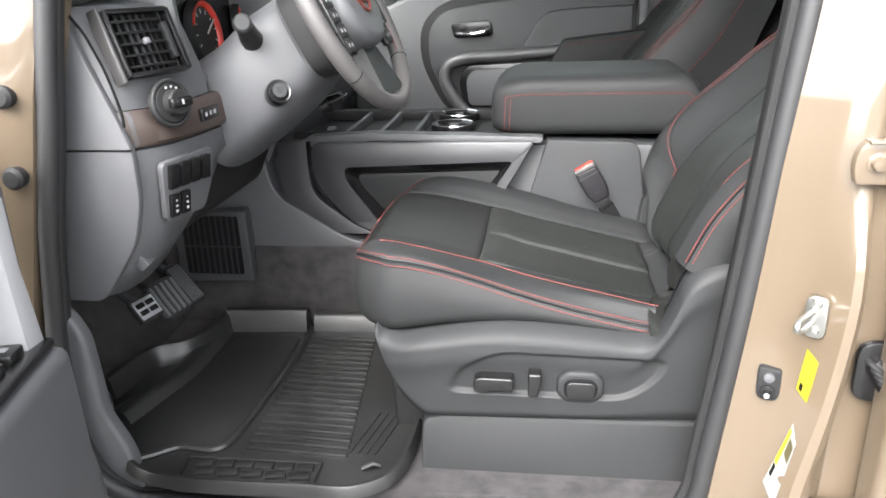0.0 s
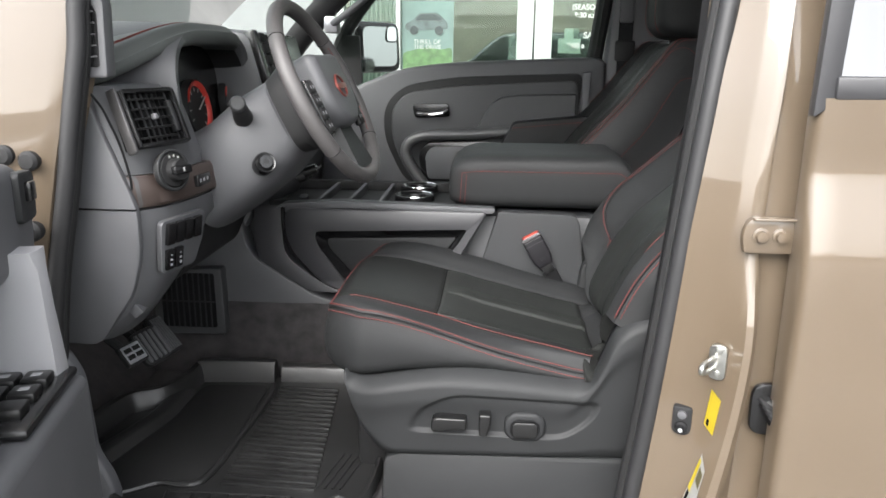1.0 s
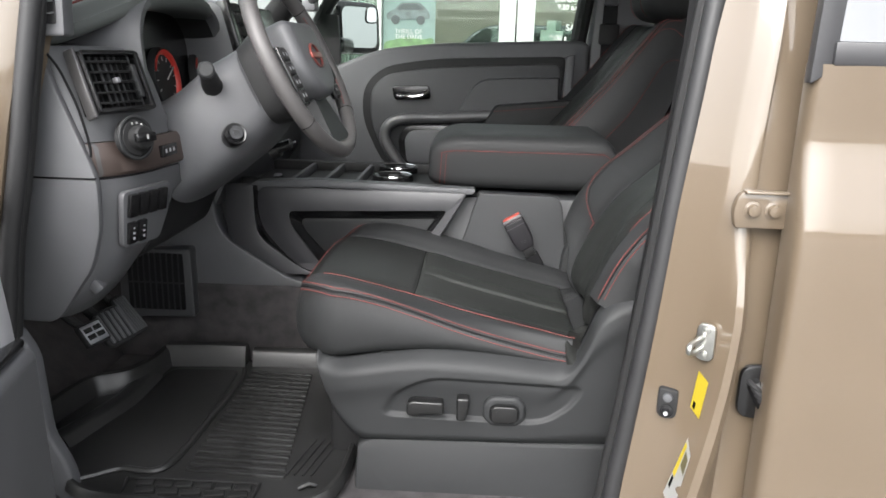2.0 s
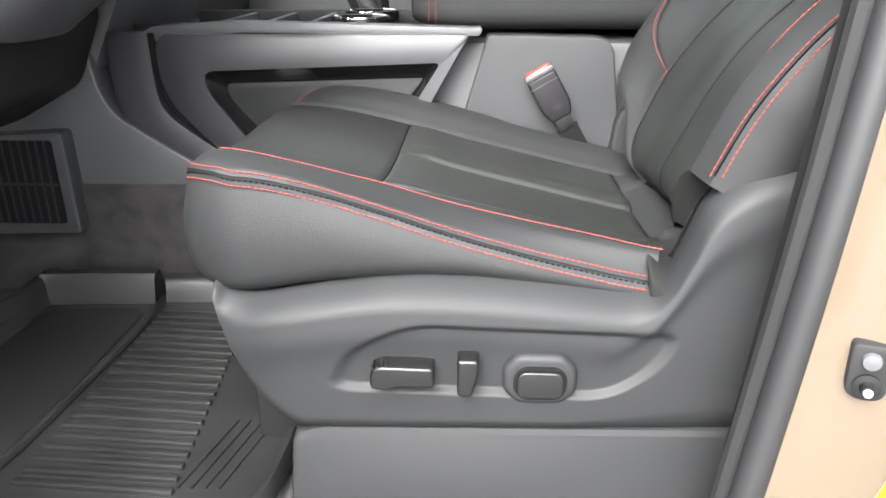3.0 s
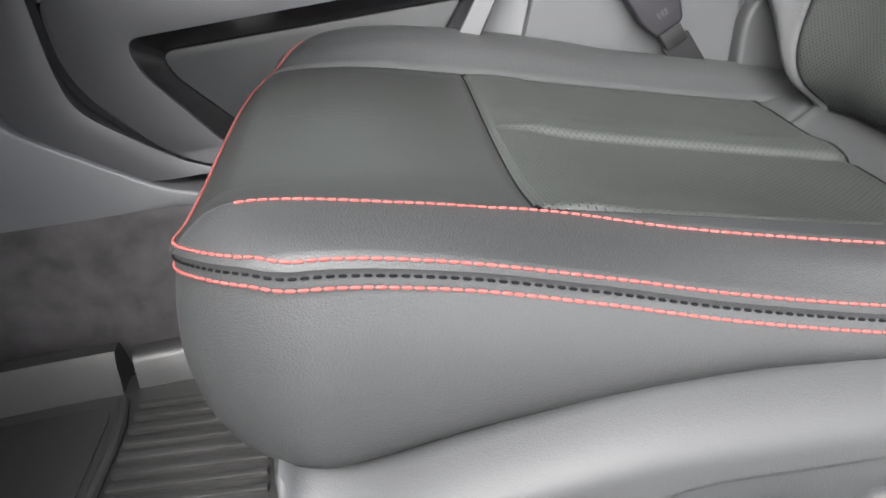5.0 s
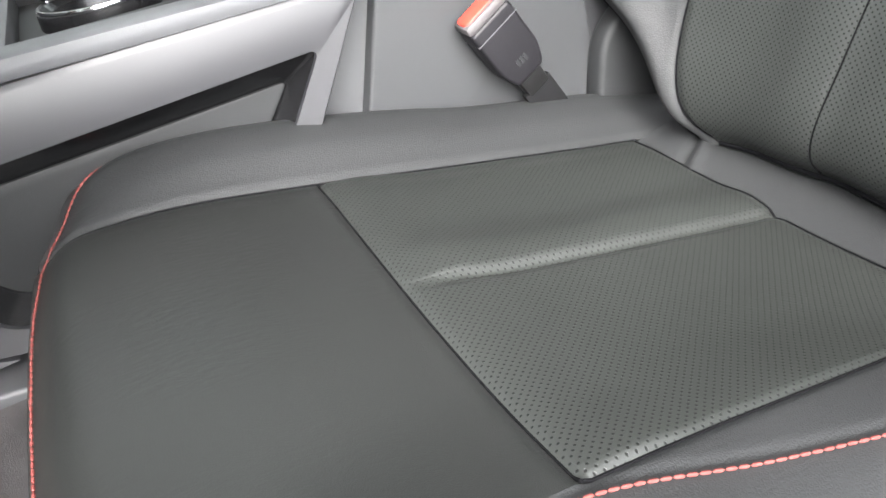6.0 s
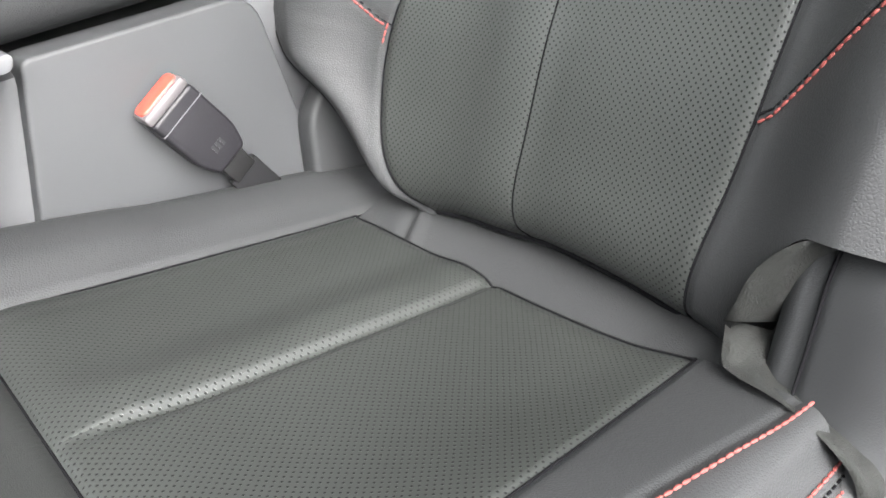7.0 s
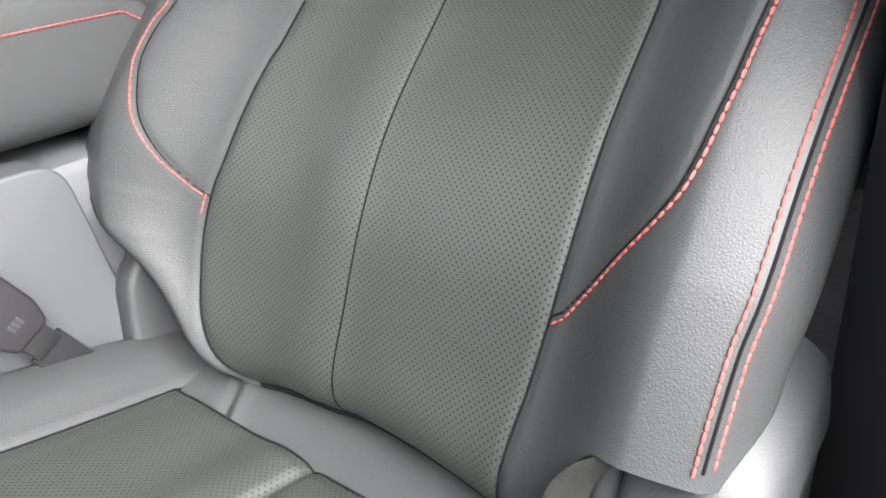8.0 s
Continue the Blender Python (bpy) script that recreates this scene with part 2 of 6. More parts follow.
def loft(rings, closed=True, caps=True):
    bm = bmesh.new()
    vv = [[bm.verts.new(p) for p in ring] for ring in rings]
    n = len(vv[0])
    for a, b in zip(vv, vv[1:]):
        for k in range(n if closed else n - 1):
            bm.faces.new((a[k], a[(k + 1) % n], b[(k + 1) % n], b[k]))
    if caps and closed:
        bm.faces.new(vv[0])
        bm.faces.new(vv[-1])
    return bm


def lathe(profile, n=24):
    """A turned body round z from (radius, height) pairs."""
    return loft([[(r * math.cos(2 * math.pi * k / n), r * math.sin(2 * math.pi * k / n), z) for k in range(n)] for r, z in profile])


def along(pts, step):
    """Points spread at even steps on a line, with the way there."""
    p = [Vector(q) for q in pts]
    out, left = [], 0.0
    for a, b in zip(p, p[1:]):
        d = (b - a).length
        s = left
        while s < d:
            out.append((a.lerp(b, s / d), (b - a).normalized()))
            s += step
        left = s - d
    return out


def stitches(pts, pitch=0.0064, r=0.00105, length=0.0058):
    """A row of sewn thread along a line."""
    bm = bmesh.new()
    for p, d in along(pts, pitch):
        o = d.orthogonal().normalized()
        s = d.cross(o)
        rings = []
        for t, q in ((-0.5, 0.3), (-0.3, 1), (0.3, 1), (0.5, 0.3)):
            c = p + d * t * length
            rings.append([bm.verts.new(c + (o * math.cos(a) + s * math.sin(a)) * r * q) for a in (k * math.pi * 2 / 6 for k in range(6))])
        for a, b in zip(rings, rings[1:]):
            for k in range(6):
                bm.faces.new((a[k], a[(k + 1) % 6], b[(k + 1) % 6], b[k]))
    return bm


def lerp_table(table, x):
    return float(np.interp(x, [a for a, _ in table], [b for _, b in table]))


def smooth_table(table, n=12):
    p = spline(table, n)
    xs, ys = [float(q[0]) for q in p], [float(q[1]) for q in p]
    return lambda x: float(np.interp(x, xs, ys))


def span(a, b, n):
    return [a + (b - a) * i / n for i in range(n + 1)]


def bars(boxes, axis, a0, a1):
    return join(*[slab([(x0, y0), (x1, y0), (x1, y1), (x0, y1)], axis, a0, a1) for x0, x1, y0, y1 in boxes])


# ---- the seats ----
def gauss(d, s):
    return math.exp(-(d / s) ** 2)


Z_MID = smooth_table([(-0.05, 0.974), (0.0, 0.980), (0.08, 0.974), (0.19, 0.950), (0.36, 0.908), (0.53, 0.868), (0.62, 0.858)])
Z_CREST = smooth_table([(-0.05, 0.990), (0.021, 1.002), (0.111, 0.987), (0.192, 0.968), (0.276, 0.950), (0.358, 0.936), (0.435, 0.924), (0.50, 0.913), (0.62, 0.895)])
B_CREST = smooth_table([(-0.05, -0.236), (0.021, -0.232), (0.111, -0.222), (0.192, -0.215), (0.276, -0.233), (0.358, -0.249), (0.435, -0.262), (0.50, -0.272), (0.62, -0.278)])
B_SEAM = smooth_table([(-0.05, -0.230), (0.021, -0.226), (0.111, -0.216), (0.192, -0.209), (0.276, -0.203), (0.4, -0.199), (0.53, -0.194), (0.62, -0.19)])
Z_EDGE = smooth_table([(-0.05, 0.985), (0.0, 0.996), (0.065, 0.997), (0.134, 0.984), (0.205, 0.963), (0.278, 0.939), (0.353, 0.918), (0.43, 0.900), (0.49, 0.888), (0.62, 0.87)])
Z_INNER = smooth_table([(-0.05, 0.978), (0.04, 0.998), (0.115, 0.997), (0.218, 0.977), (0.315, 0.951), (0.38, 0.931), (0.52, 0.897), (0.62, 0.868)])
X_SEAM, X_END = 0.192, 0.528
Y_OUT, Y_IN, Y_INSEAM = -0.302, 0.292, 0.184


def x_front(b):
    """The cushion's rounded front edge in plan."""
    lim, r, d = (-Y_OUT, 0.115, 0.072) if b < 0 else (Y_IN, 0.13, 0.085)
    t = min(max((abs(b) - (lim - r)) / r, 0), 1)
    return -0.049 + 0.034 * (b / 0.3) ** 2 + d * (1 - (max(1 - t**2.2, 0)) ** 0.5)


def hermite(ys, zs, b):
    n = len(ys)
    i = min(max(sum(1 for y in ys if y <= b) - 1, 0), n - 2)
    h = ys[i + 1] - ys[i]
    t = min(max((b - ys[i]) / h, 0), 1)
    m = [(zs[min(k + 1, n - 1)] - zs[max(k - 1, 0)]) / (ys[min(k + 1, n - 1)] - ys[max(k - 1, 0)]) for k in (i, i + 1)]
    return (1 + 2 * t) * (1 - t) ** 2 * zs[i] + t * (1 - t) ** 2 * h * m[0] + t * t * (3 - 2 * t) * zs[i + 1] + t * t * (t - 1) * h * m[1]


def cushion_z(x, b, plain=False):
    """The height of the cushion's top, b metres from the seat's middle."""
    zm, zc, ze, zi, bc, bs = Z_MID(x), Z_CREST(x), Z_EDGE(x), Z_INNER(x), B_CREST(x), B_SEAM(x)
    mid = (Y_OUT + bc) / 2
    ys = [Y_OUT, Y_OUT + 0.008, mid, bc, bs + 0.012, -0.14, -0.07, 0.0, 0.09, 0.15, Y_INSEAM, 0.222, 0.262, Y_IN]
    up = min(max((x - 0.2) / 0.2, 0), 1)
    zs = [ze, ze + 0.005 + 0.003 * up, 0.5 * (ze + zc) + 0.005 + 0.006 * up, zc + 0.001, min(zc - 0.002, zm + 0.016), zm + 0.006, zm + 0.001, zm, zm + 0.002, zm + 0.003, zm + 0.003, zi - 0.006, zi + 0.001, zi - 0.018]
    if bc - mid < 0.004:
        ys, zs = ys[:2] + ys[3:], zs[:2] + zs[3:]
    z = hermite(ys, zs, b)
    if plain:
        return z
    z -= 0.002 * gauss(b - bc - 0.002, 0.003) + 0.004 * gauss(b - Y_INSEAM, 0.004)
    if x > X_SEAM:
        z -= 0.003 * gauss(b - bs, 0.0035)
    if bs < b < Y_INSEAM and x > X_SEAM - 0.02:
        rise = min(max((x - X_SEAM) / 0.05, 0), 1)
        z += rise * (0.0065 * math.exp(-(((b - 0.024) / 0.028) ** 2)) if b > 0.002 else rise * 0.0065 * 0.48 * max(0, 1 + (b - 0.002) / 0.007))
        z -= rise * 0.0035 * gauss(b + 0.006, 0.005)
    if bs < b < Y_INSEAM:
        z -= 0.0045 * gauss(x - X_SEAM, 0.0035) - 0.003 * gauss(x - X_SEAM - 0.035, 0.03)
        z -= 0.004 * gauss(x - X_END, 0.006)
    if b < -0.15 and x < 0.16:
        inset = min(x - x_front(b), b - Y_OUT)
        z += 0.009 * (1 - math.exp(-max(0, inset) / 0.012)) * max(0, 1 - x / 0.16) * min(1, (-0.15 - b) / 0.06)
    z -= 0.022 * max(0, 1 - (b / 0.302) ** 2) ** 0.8 * gauss(x - x_front(b), 0.022)
    return z


def cushion_rim(n=70):
    """The cushion's outline from its outer rear round the front to its inner rear, in plan."""
    p = [(x, Y_OUT) for x in span(0.497, x_front(Y_OUT) + 0.004, 36)]
    p += [(x_front(b), b) for b in (Y_OUT * (1 - t) + Y_IN * t for t in [0.5 - 0.5 * math.cos(math.pi * k / n) for k in range(n + 1)])]
    return p + [(x, Y_IN) for x in span(x_front(Y_IN) + 0.004, 0.58, 36)]


SKIRT_FOOT = smooth_table([(-0.1, 0.850), (0.047, 0.852), (0.139, 0.867), (0.238, 0.876), (0.354, 0.873), (0.469, 0.860), (0.52, 0.856), (0.7, 0.85)])
BACK_LINE = [(0.568, 0.872), (0.566, 0.925), (0.590, 0.980), (0.626, 1.052), (0.672, 1.116), (0.748, 1.188), (0.832, 1.272), (0.915, 1.358), (0.960, 1.410)]


SEAM_IN = smooth_table([(0.0, 0.105), (0.03, 0.131), (0.05, 0.144), (0.08, 0.157), (0.125, 0.167), (0.176, 0.166), (0.218, 0.157), (0.297, 0.147), (0.364, 0.142), (0.8, 0.140)])
SEAM_OUT = smooth_table([(0.0, 0.166), (0.06, 0.174), (0.12, 0.183), (0.2, 0.189), (0.32, 0.190), (0.8, 0.190)])
RIM_IN = smooth_table([(0.0, 0.125), (0.03, 0.150), (0.065, 0.182), (0.094, 0.222), (0.122, 0.272), (0.158, 0.304), (0.2, 0.314), (0.45, 0.316), (0.8, 0.275)])
RIM_OUT = smooth_table([(0.0, 0.303), (0.1, 0.305), (0.17, 0.309), (0.24, 0.315), (0.5, 0.315), (0.8, 0.280)])
CURVE_IN = smooth_table([(-0.1, 0.0), (0.150, 0.0), (0.168, 0.002), (0.191, 0.045), (0.217, 0.077), (0.245, 0.095), (0.272, 0.106), (0.322, 0.108), (0.42, 0.107), (0.8, 0.085)])
CURVE_OUT = smooth_table([(-0.1, 0.0), (0.140, 0.0), (0.156, 0.002), (0.198, 0.034), (0.230, 0.064), (0.249, 0.074), (0.276, 0.079), (0.308, 0.082), (0.42, 0.084), (0.8, 0.070)])


class Back:
    """The backrest's surface: w metres up along its middle, b metres across."""

    def __init__(self, line, puff=1.0):
        self.p = spline(line, 14)
        d = [0.0]
        for a, c in zip(self.p, self.p[1:]):
            d.append(d[-1] + float(np.linalg.norm(c - a)))
        self.d, self.top, self.puff = d, d[-1], puff

    def base(self, w):
        x = float(np.interp(w, self.d, [q[0] for q in self.p]))
        z = float(np.interp(w, self.d, [q[1] for q in self.p]))
        e = 0.02
        dx = float(np.interp(w + e, self.d, [q[0] for q in self.p]) - np.interp(w - e, self.d, [q[0] for q in self.p]))
        dz = float(np.interp(w + e, self.d, [q[1] for q in self.p]) - np.interp(w - e, self.d, [q[1] for q in self.p]))
        ln = math.hypot(dx, dz)
        return x, z, -dz / ln, dx / ln

    def seam(self, w, s):
        """How far out the insert's seam runs at w, on side s."""
        return SEAM_IN(w) if s > 0 else SEAM_OUT(w)

    def rim(self, w, s):
        """How far out the bolster reaches at w."""
        return RIM_IN(w) if s > 0 else RIM_OUT(w)

    def stitch_line(self, w, s=-1):
        """How far out the curved bolster seam runs at w."""
        return self.seam(w, s) + (CURVE_IN(w) if s > 0 else CURVE_OUT(w))

    def across(self, w, q):
        """Metres from the middle for q: 0 the middle, 1 the insert's seam, 2 the bolster's edge."""
        s = 1 if q > 0 else -1
        a, m, r = abs(q), self.seam(w, s), self.rim(w, s)
        return s * (a * m if a <= 1 else m + (a - 1) * (r - m))

    def lift(self, w, b):
        a, s = abs(b), 1 if b > 0 else -1
        m, r = self.seam(w, s), self.rim(w, s)
        f = 0.018 * min(1, a / m) ** 2
        if a > m:
            grow = lerp_table([(0.0, 0.5), (0.1, 0.95), (0.2, 1.1), (0.45, 0.9), (0.7, 0.35)], w) * min(1.0, (r - m) / 0.11) * self.puff
            t = min(1.0, (a - m) / (r - m))
            f = 0.018 + grow * (0.048 * (0.25 * min(1, t / 0.70) + 0.75 * 0.5 * (1 - math.cos(math.pi * min(1, t / 0.70)))) - 0.012 * max(0, (t - 0.66) / 0.34) ** 1.6)
            if w > 0.15:
                f -= 0.0025 * gauss(a - self.stitch_line(w, s), 0.003)
        f -= 0.0026 * gauss(a - m, 0.0045)
        f += (0.0050 * gauss(b - 0.030, 0.036) if b > 0 else 0.0050 * 0.499 * (0.5 + 0.5 * math.cos(math.pi * min(1, -b / 0.016)))) - 0.0012 * gauss(b + 0.003, 0.004)
        f -= 0.05 * gauss(max(self.top - w, 0), 0.03)
        f -= 0.02 * gauss(w, 0.022)
        return f

    def at(self, w, b, out=0.0):
        x, z, nx, nz = self.base(w)
        f = self.lift(w, b) + out
        return Vector((x + nx * f, b, z + nz * f))


def build_seat(name, label, back_line, yc, drop=0.0, detail=True, thick=0.13):
    seat = thing(name, label, "car seat", "front seats", (0, yc, drop))
    k = 1.0 if detail else 0.4
    n = lambda m: max(4, int(m * k))
    cz = lambda x, b: Vector((x, b, cushion_z(x, b)))

    def sheet(at, us, vs, name, material, lab=""):
        bm = bmesh.new()
        vv = [[bm.verts.new(at(u, v)) for v in vs] for u in us]
        layer = bm.loops.layers.uv.new("UVMap")
        for i in range(len(us) - 1):
            for j in range(len(vs) - 1):
                f = bm.faces.new((vv[i][j], vv[i + 1][j], vv[i + 1][j + 1], vv[i][j + 1]))
                for lo in f.loops:
                    lo[layer].uv = (lo.vert.co.x, lo.vert.co.y)
        return part(name, bm, material, seat, lab, angle=80)

    def bolster(lo, hi, x1):
        def at(u, v):
            x = X_SEAM * u
            for _ in range(3):
                b = lo(x) + (hi(x) - lo(x)) * v
                x = x_front(b) + (x1(v) - x_front(b)) * u
            return cz(x, b)
        return at
    ramp_u = [t**1.5 for t in span(0, 1, n(130))]
    ramp_v = lambda m, a=1.5: [t**a for t in span(0, 1, n(m))]
    sheet(bolster(lambda x: Y_OUT, B_SEAM, lambda v: 0.497 + (X_END - 0.497) * v), ramp_u, ramp_v(60), "cushion_bolster", LEATHER)
    sheet(bolster(lambda x: Y_IN, lambda x: Y_INSEAM, lambda v: X_END + 0.085), ramp_u, ramp_v(50, 1.3), "cushion_bolster", LEATHER)
    sheet(bolster(B_SEAM, lambda x: Y_INSEAM, lambda v: X_SEAM), [t**1.4 for t in span(0, 1, n(70))], span(0, 1, n(70)), "thigh_panel", SMOOTH_LEATHER, "smooth matt black leather front panel")
    rear = lambda lo, hi: (lambda x, v: cz(x, lo(x) + (hi(x) - lo(x)) * v))
    xs_ = span(X_SEAM, X_END, n(110))
    sheet(rear(B_SEAM, lambda x: 0.0), xs_, span(0, 1, n(70)), "cushion_insert", PERF, "perforated black leather insert")
    sheet(rear(lambda x: 0.0, lambda x: Y_INSEAM), xs_, span(0, 1, n(70)), "cushion_insert", PERF, "perforated black leather insert")

    def strip(x, b):
        t = (x - X_END) / 0.085
        fold = 0.004 * gauss((b - 0.10) - (x - X_END) * 0.6, 0.008) - 0.004 * gauss((b - 0.115) - (x - X_END) * 0.5, 0.006)
        return Vector((x, b, cushion_z(X_END, b, True) - 0.007 + 0.013 * math.sin(min(t * 1.6, 1.57)) + fold - 0.02 * max(0, t - 0.6)))

    part("cushion_rear_strip", grid(strip, span(X_END - 0.002, X_END + 0.09, n(24)), span(B_SEAM(X_END) - 0.03, Y_INSEAM - 0.001, n(90))), LEATHER, seat, angle=80)

    rim = cushion_rim()
    def skirt(i, h):
        x, b = rim[i]
        zt = cushion_z(x, b)
        zb = min(SKIRT_FOOT(x), zt - 0.025)
        tall = zt - zb
        x0, b0 = rim[max(i - 1, 0)]
        x1, b1 = rim[min(i + 1, len(rim) - 1)]
        ln = math.hypot(x1 - x0, b1 - b0) or 1
        nx, ny = (b1 - b0) / ln, -(x1 - x0) / ln
        o = 0.011 * math.sin(math.pi * min(h * 1.1, 1)) * min(1, tall / 0.1) - 0.0014 * gauss((1 - h) * tall - 0.004, 0.003)
        if b > 0.1:
            o *= 0.5
        turn = min(0.034, 0.6 * tall)
        o -= turn * (1 - math.sqrt(max(0, 1 - max(0, 1 - h * tall / turn) ** 2)))
        return Vector((x - nx * o, b - ny * o, zb + (zt - zb) * h))
    hs = [h**0.6 for h in span(0, 1, n(34))]
    bm = bmesh.new()
    vv = [[bm.verts.new(skirt(i, h)) for h in hs] for i in range(len(rim))]
    for i in range(len(rim) - 1):
        for j in range(len(hs) - 1):
            bm.faces.new((vv[i][j], vv[i + 1][j], vv[i + 1][j + 1], vv[i][j + 1]))
    part("cushion_skirt", bm, LEATHER, seat, angle=80)

    # sewn rows round the cushion
    def inward(i, d):
        x0, b0 = rim[max(i - 1, 0)]
        x1, b1 = rim[min(i + 1, len(rim) - 1)]
        ln = math.hypot(x1 - x0, b1 - b0) or 1
        x, b = rim[i][0] + (b1 - b0) / ln * d, rim[i][1] - (x1 - x0) / ln * d
        p = cz(x, b)
        nrm = (cz(x + 0.002, b) - p).cross(cz(x, b + 0.002) - p).normalized()
        return p + nrm * 0.0008
    upper = [inward(i, 0.0035 + 0.008 * min(max((rim[i][1] - 0.12) / 0.1, 0), 1)) for i in range(len(rim))]
    def below(i, d):
        tall = (skirt(i, 1.0) - skirt(i, 0.0)).length
        h = 1 - d / tall
        for _ in range(4):
            p = skirt(i, h)
            h += ((p - skirt(i, 1.0)).length - d) / tall
        return skirt(i, h)
    lower = [below(i, 0.0105) for i in range(len(rim))]
    ctr = Vector((0.27, 0, 0.9))
    push = lambda pts, d: [p + Vector(((p.x - ctr.x) * (abs(p.y) < 0.27 and p.x < 0.1), p.y, 0)).normalized() * d for p in pts]
    part("red_stitching", stitches(upper[:-16]), RED, seat, "coral red stitching")
    part("red_stitching", stitches(push(lower[:-16], 0.0006)), RED, seat, "coral red stitching")
    part("thread_and_crevice_shade", stitches(push([below(i, 0.0045) for i in range(len(rim) - 16)], 0.0008), 0.0062, 0.0009, 0.0045), DARK_SEAM, seat)
    part("red_stitching", stitches([cz(x, B_CREST(x) - 0.004) + Vector((0, -0.0003, 0.0006)) for x in span(0.022, 0.508, 120)]), RED, seat, "coral red stitching")

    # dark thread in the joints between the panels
    joint = lambda pts, r=0.0011: part("thread_and_crevice_shade", tube([tuple(p) for p in pts], r, 6), DARK_SEAM, seat)
    lift = Vector((0, 0, 0.0004))
    joint([cz(x, B_SEAM(x)) + lift for x in span(X_SEAM, X_END, 60)])
    joint([cz(x, Y_INSEAM) + lift for x in span(x_front(Y_INSEAM) + 0.004, X_END, 80)])
    joint([cz(X_SEAM, b) + lift for b in span(B_SEAM(X_SEAM), Y_INSEAM, 60)], 0.0010)
    joint([cz(X_END, b) + lift for b in span(B_SEAM(X_END), Y_INSEAM, 60)], 0.0011)

    # backrest
    bk = Back(back_line, 1.0 if detail else 0.35)
    low_out = lambda q: 0.104 * math.sin(math.pi / 2 * min(max((-q - 1.24) / 0.34, 0), 1)) ** 0.8
    ws = lambda q, t: low_out(q) + (bk.top - low_out(q)) * t
    def panel(b0, b1, m, name, material, lab=""):
        bm = bmesh.new()
        layer = bm.loops.layers.uv.new("UVMap")
        bs, ts = span(b0, b1, n(m)), span(0, 1, n(170))
        vv = [[bm.verts.new(bk.at(ws(q, t), bk.across(ws(q, t), q))) for q in bs] for t in ts]
        for i in range(len(ts) - 1):
            for j in range(len(bs) - 1):
                f = bm.faces.new((vv[i][j], vv[i][j + 1], vv[i + 1][j + 1], vv[i + 1][j]))
                for lo, (a, c) in zip(f.loops, ((i, j), (i, j + 1), (i + 1, j + 1), (i + 1, j))):
                    lo[layer].uv = (lo.vert.co.y, ws(bs[c], ts[a]))
        return part(name, bm, material, seat, lab, angle=80)
    panel(-1, 0, 46, "backrest_insert", PERF, "perforated black leather insert")
    panel(0, 1, 46, "backrest_insert", PERF, "perforated black leather insert")
    panel(-2, -1, 52, "backrest_bolster", LEATHER)
    panel(1, 2, 52, "backrest_bolster", LEATHER)
    for s in (-1, 1):
        def side(t, h):
            w = ws(s * 2, t)
            p = bk.at(w, bk.across(w, s * 2))
            x, z, nx, nz = bk.base(w)
            back = thick * h * lerp_table([(0, 1.0), (0.5, 0.95), (0.7, 0.7), (0.8, 0.6)], w)
            return p + Vector((-nx * back, s * 0.014 * math.sin(math.pi * min(1, h * 1.3)), -nz * back))
        part("backrest_side", grid(side, span(0, 1, n(90)), span(0, 1, n(16))), LEATHER, seat, angle=80)
        if thick > 0.15:
            off = Vector((0, s * 0.001, 0))
            rows = [[side(t, 0.50) + off for t in span(0.2, 0.78, 60)] + [side(0.78 + 0.08 * math.sin(a), 0.50 + 0.4 * (1 - math.cos(a))) + off for a in span(0, math.pi / 2, 20)],
                    [side(0.84 + 0.09 * math.sin(a), 0.02 + 0.3 * (1 - math.cos(a))) + off for a in span(0, math.pi / 2, 20)] + [side(0.93, h) + off for h in span(0.33, 0.95, 20)]]
            for line in rows:
                part("red_stitching", stitches(line), RED, seat, "coral red stitching")
    shell = grid(lambda t, q: bk.at(ws(-2, t), q * bk.rim(ws(-2, t), 1), 0.005 - thick), span(0, 1, 30), span(-1, 1, 12))
    part("backrest_shell", shell, PLASTIC, seat, "charcoal plastic seat back")
    crown = lambda q, h: bk.at(bk.top, bk.across(bk.top, q), -(thick - 0.02) * h) + Vector((0, 0, 0.022 * math.sin(math.pi * min(1, h * 1.15))))
    part("backrest_crown", grid(crown, span(-2, 2, n(60)), span(0, 1, n(24))), LEATHER, seat, angle=80)
    for s in (-1, 0, 1):
        joint([bk.at(w, bk.across(w, s) if s else -0.002, 0.0002) for w in span(0.01, bk.top - 0.01, 120)], 0.0011 if s else 0.0008)
    # black tube that draws the shade in the crevice under the backrest
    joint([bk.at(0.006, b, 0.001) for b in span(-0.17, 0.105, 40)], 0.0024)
    for s in (-1, 1):
        joint([bk.at(w, s * bk.stitch_line(w, s), 0.0002) for w in span(0.155, bk.top - 0.03, 90)], 0.0009)
        joint([bk.at(w, s * bk.rim(w, s), 0.0) for w in span(0.115 if s < 0 else 0.085, bk.top - 0.02, 90)], 0.0010)
        line = [bk.at(w, s * (bk.stitch_line(w, s) + 0.005), 0.0008) for w in span(0.158, bk.top - 0.03, 120)]
        row1 = stitches(line)
        row2 = stitches([bk.at(w, s * (bk.rim(w, s) - 0.004), 0.0008) for w in span(0.115 if s < 0 else 0.24, bk.top - 0.02, 120)])
        row3 = stitches([bk.at(w, s * bk.rim(w, s), -0.0065) + Vector((0, s * 0.0030, 0)) for w in span(0.12 if s < 0 else 0.24, bk.top - 0.02, 120)])
        for row in (row1, row2, row3):
            tagged(part("red_stitching", row, RED, seat, "coral red stitching"), kind="stuff")

    # head restraint
    x, z, nx, nz = bk.base(bk.top)
    up, fw = Vector((0.13, 0, 0.99)).normalized(), Vector((-0.99, 0, 0.13)).normalized()
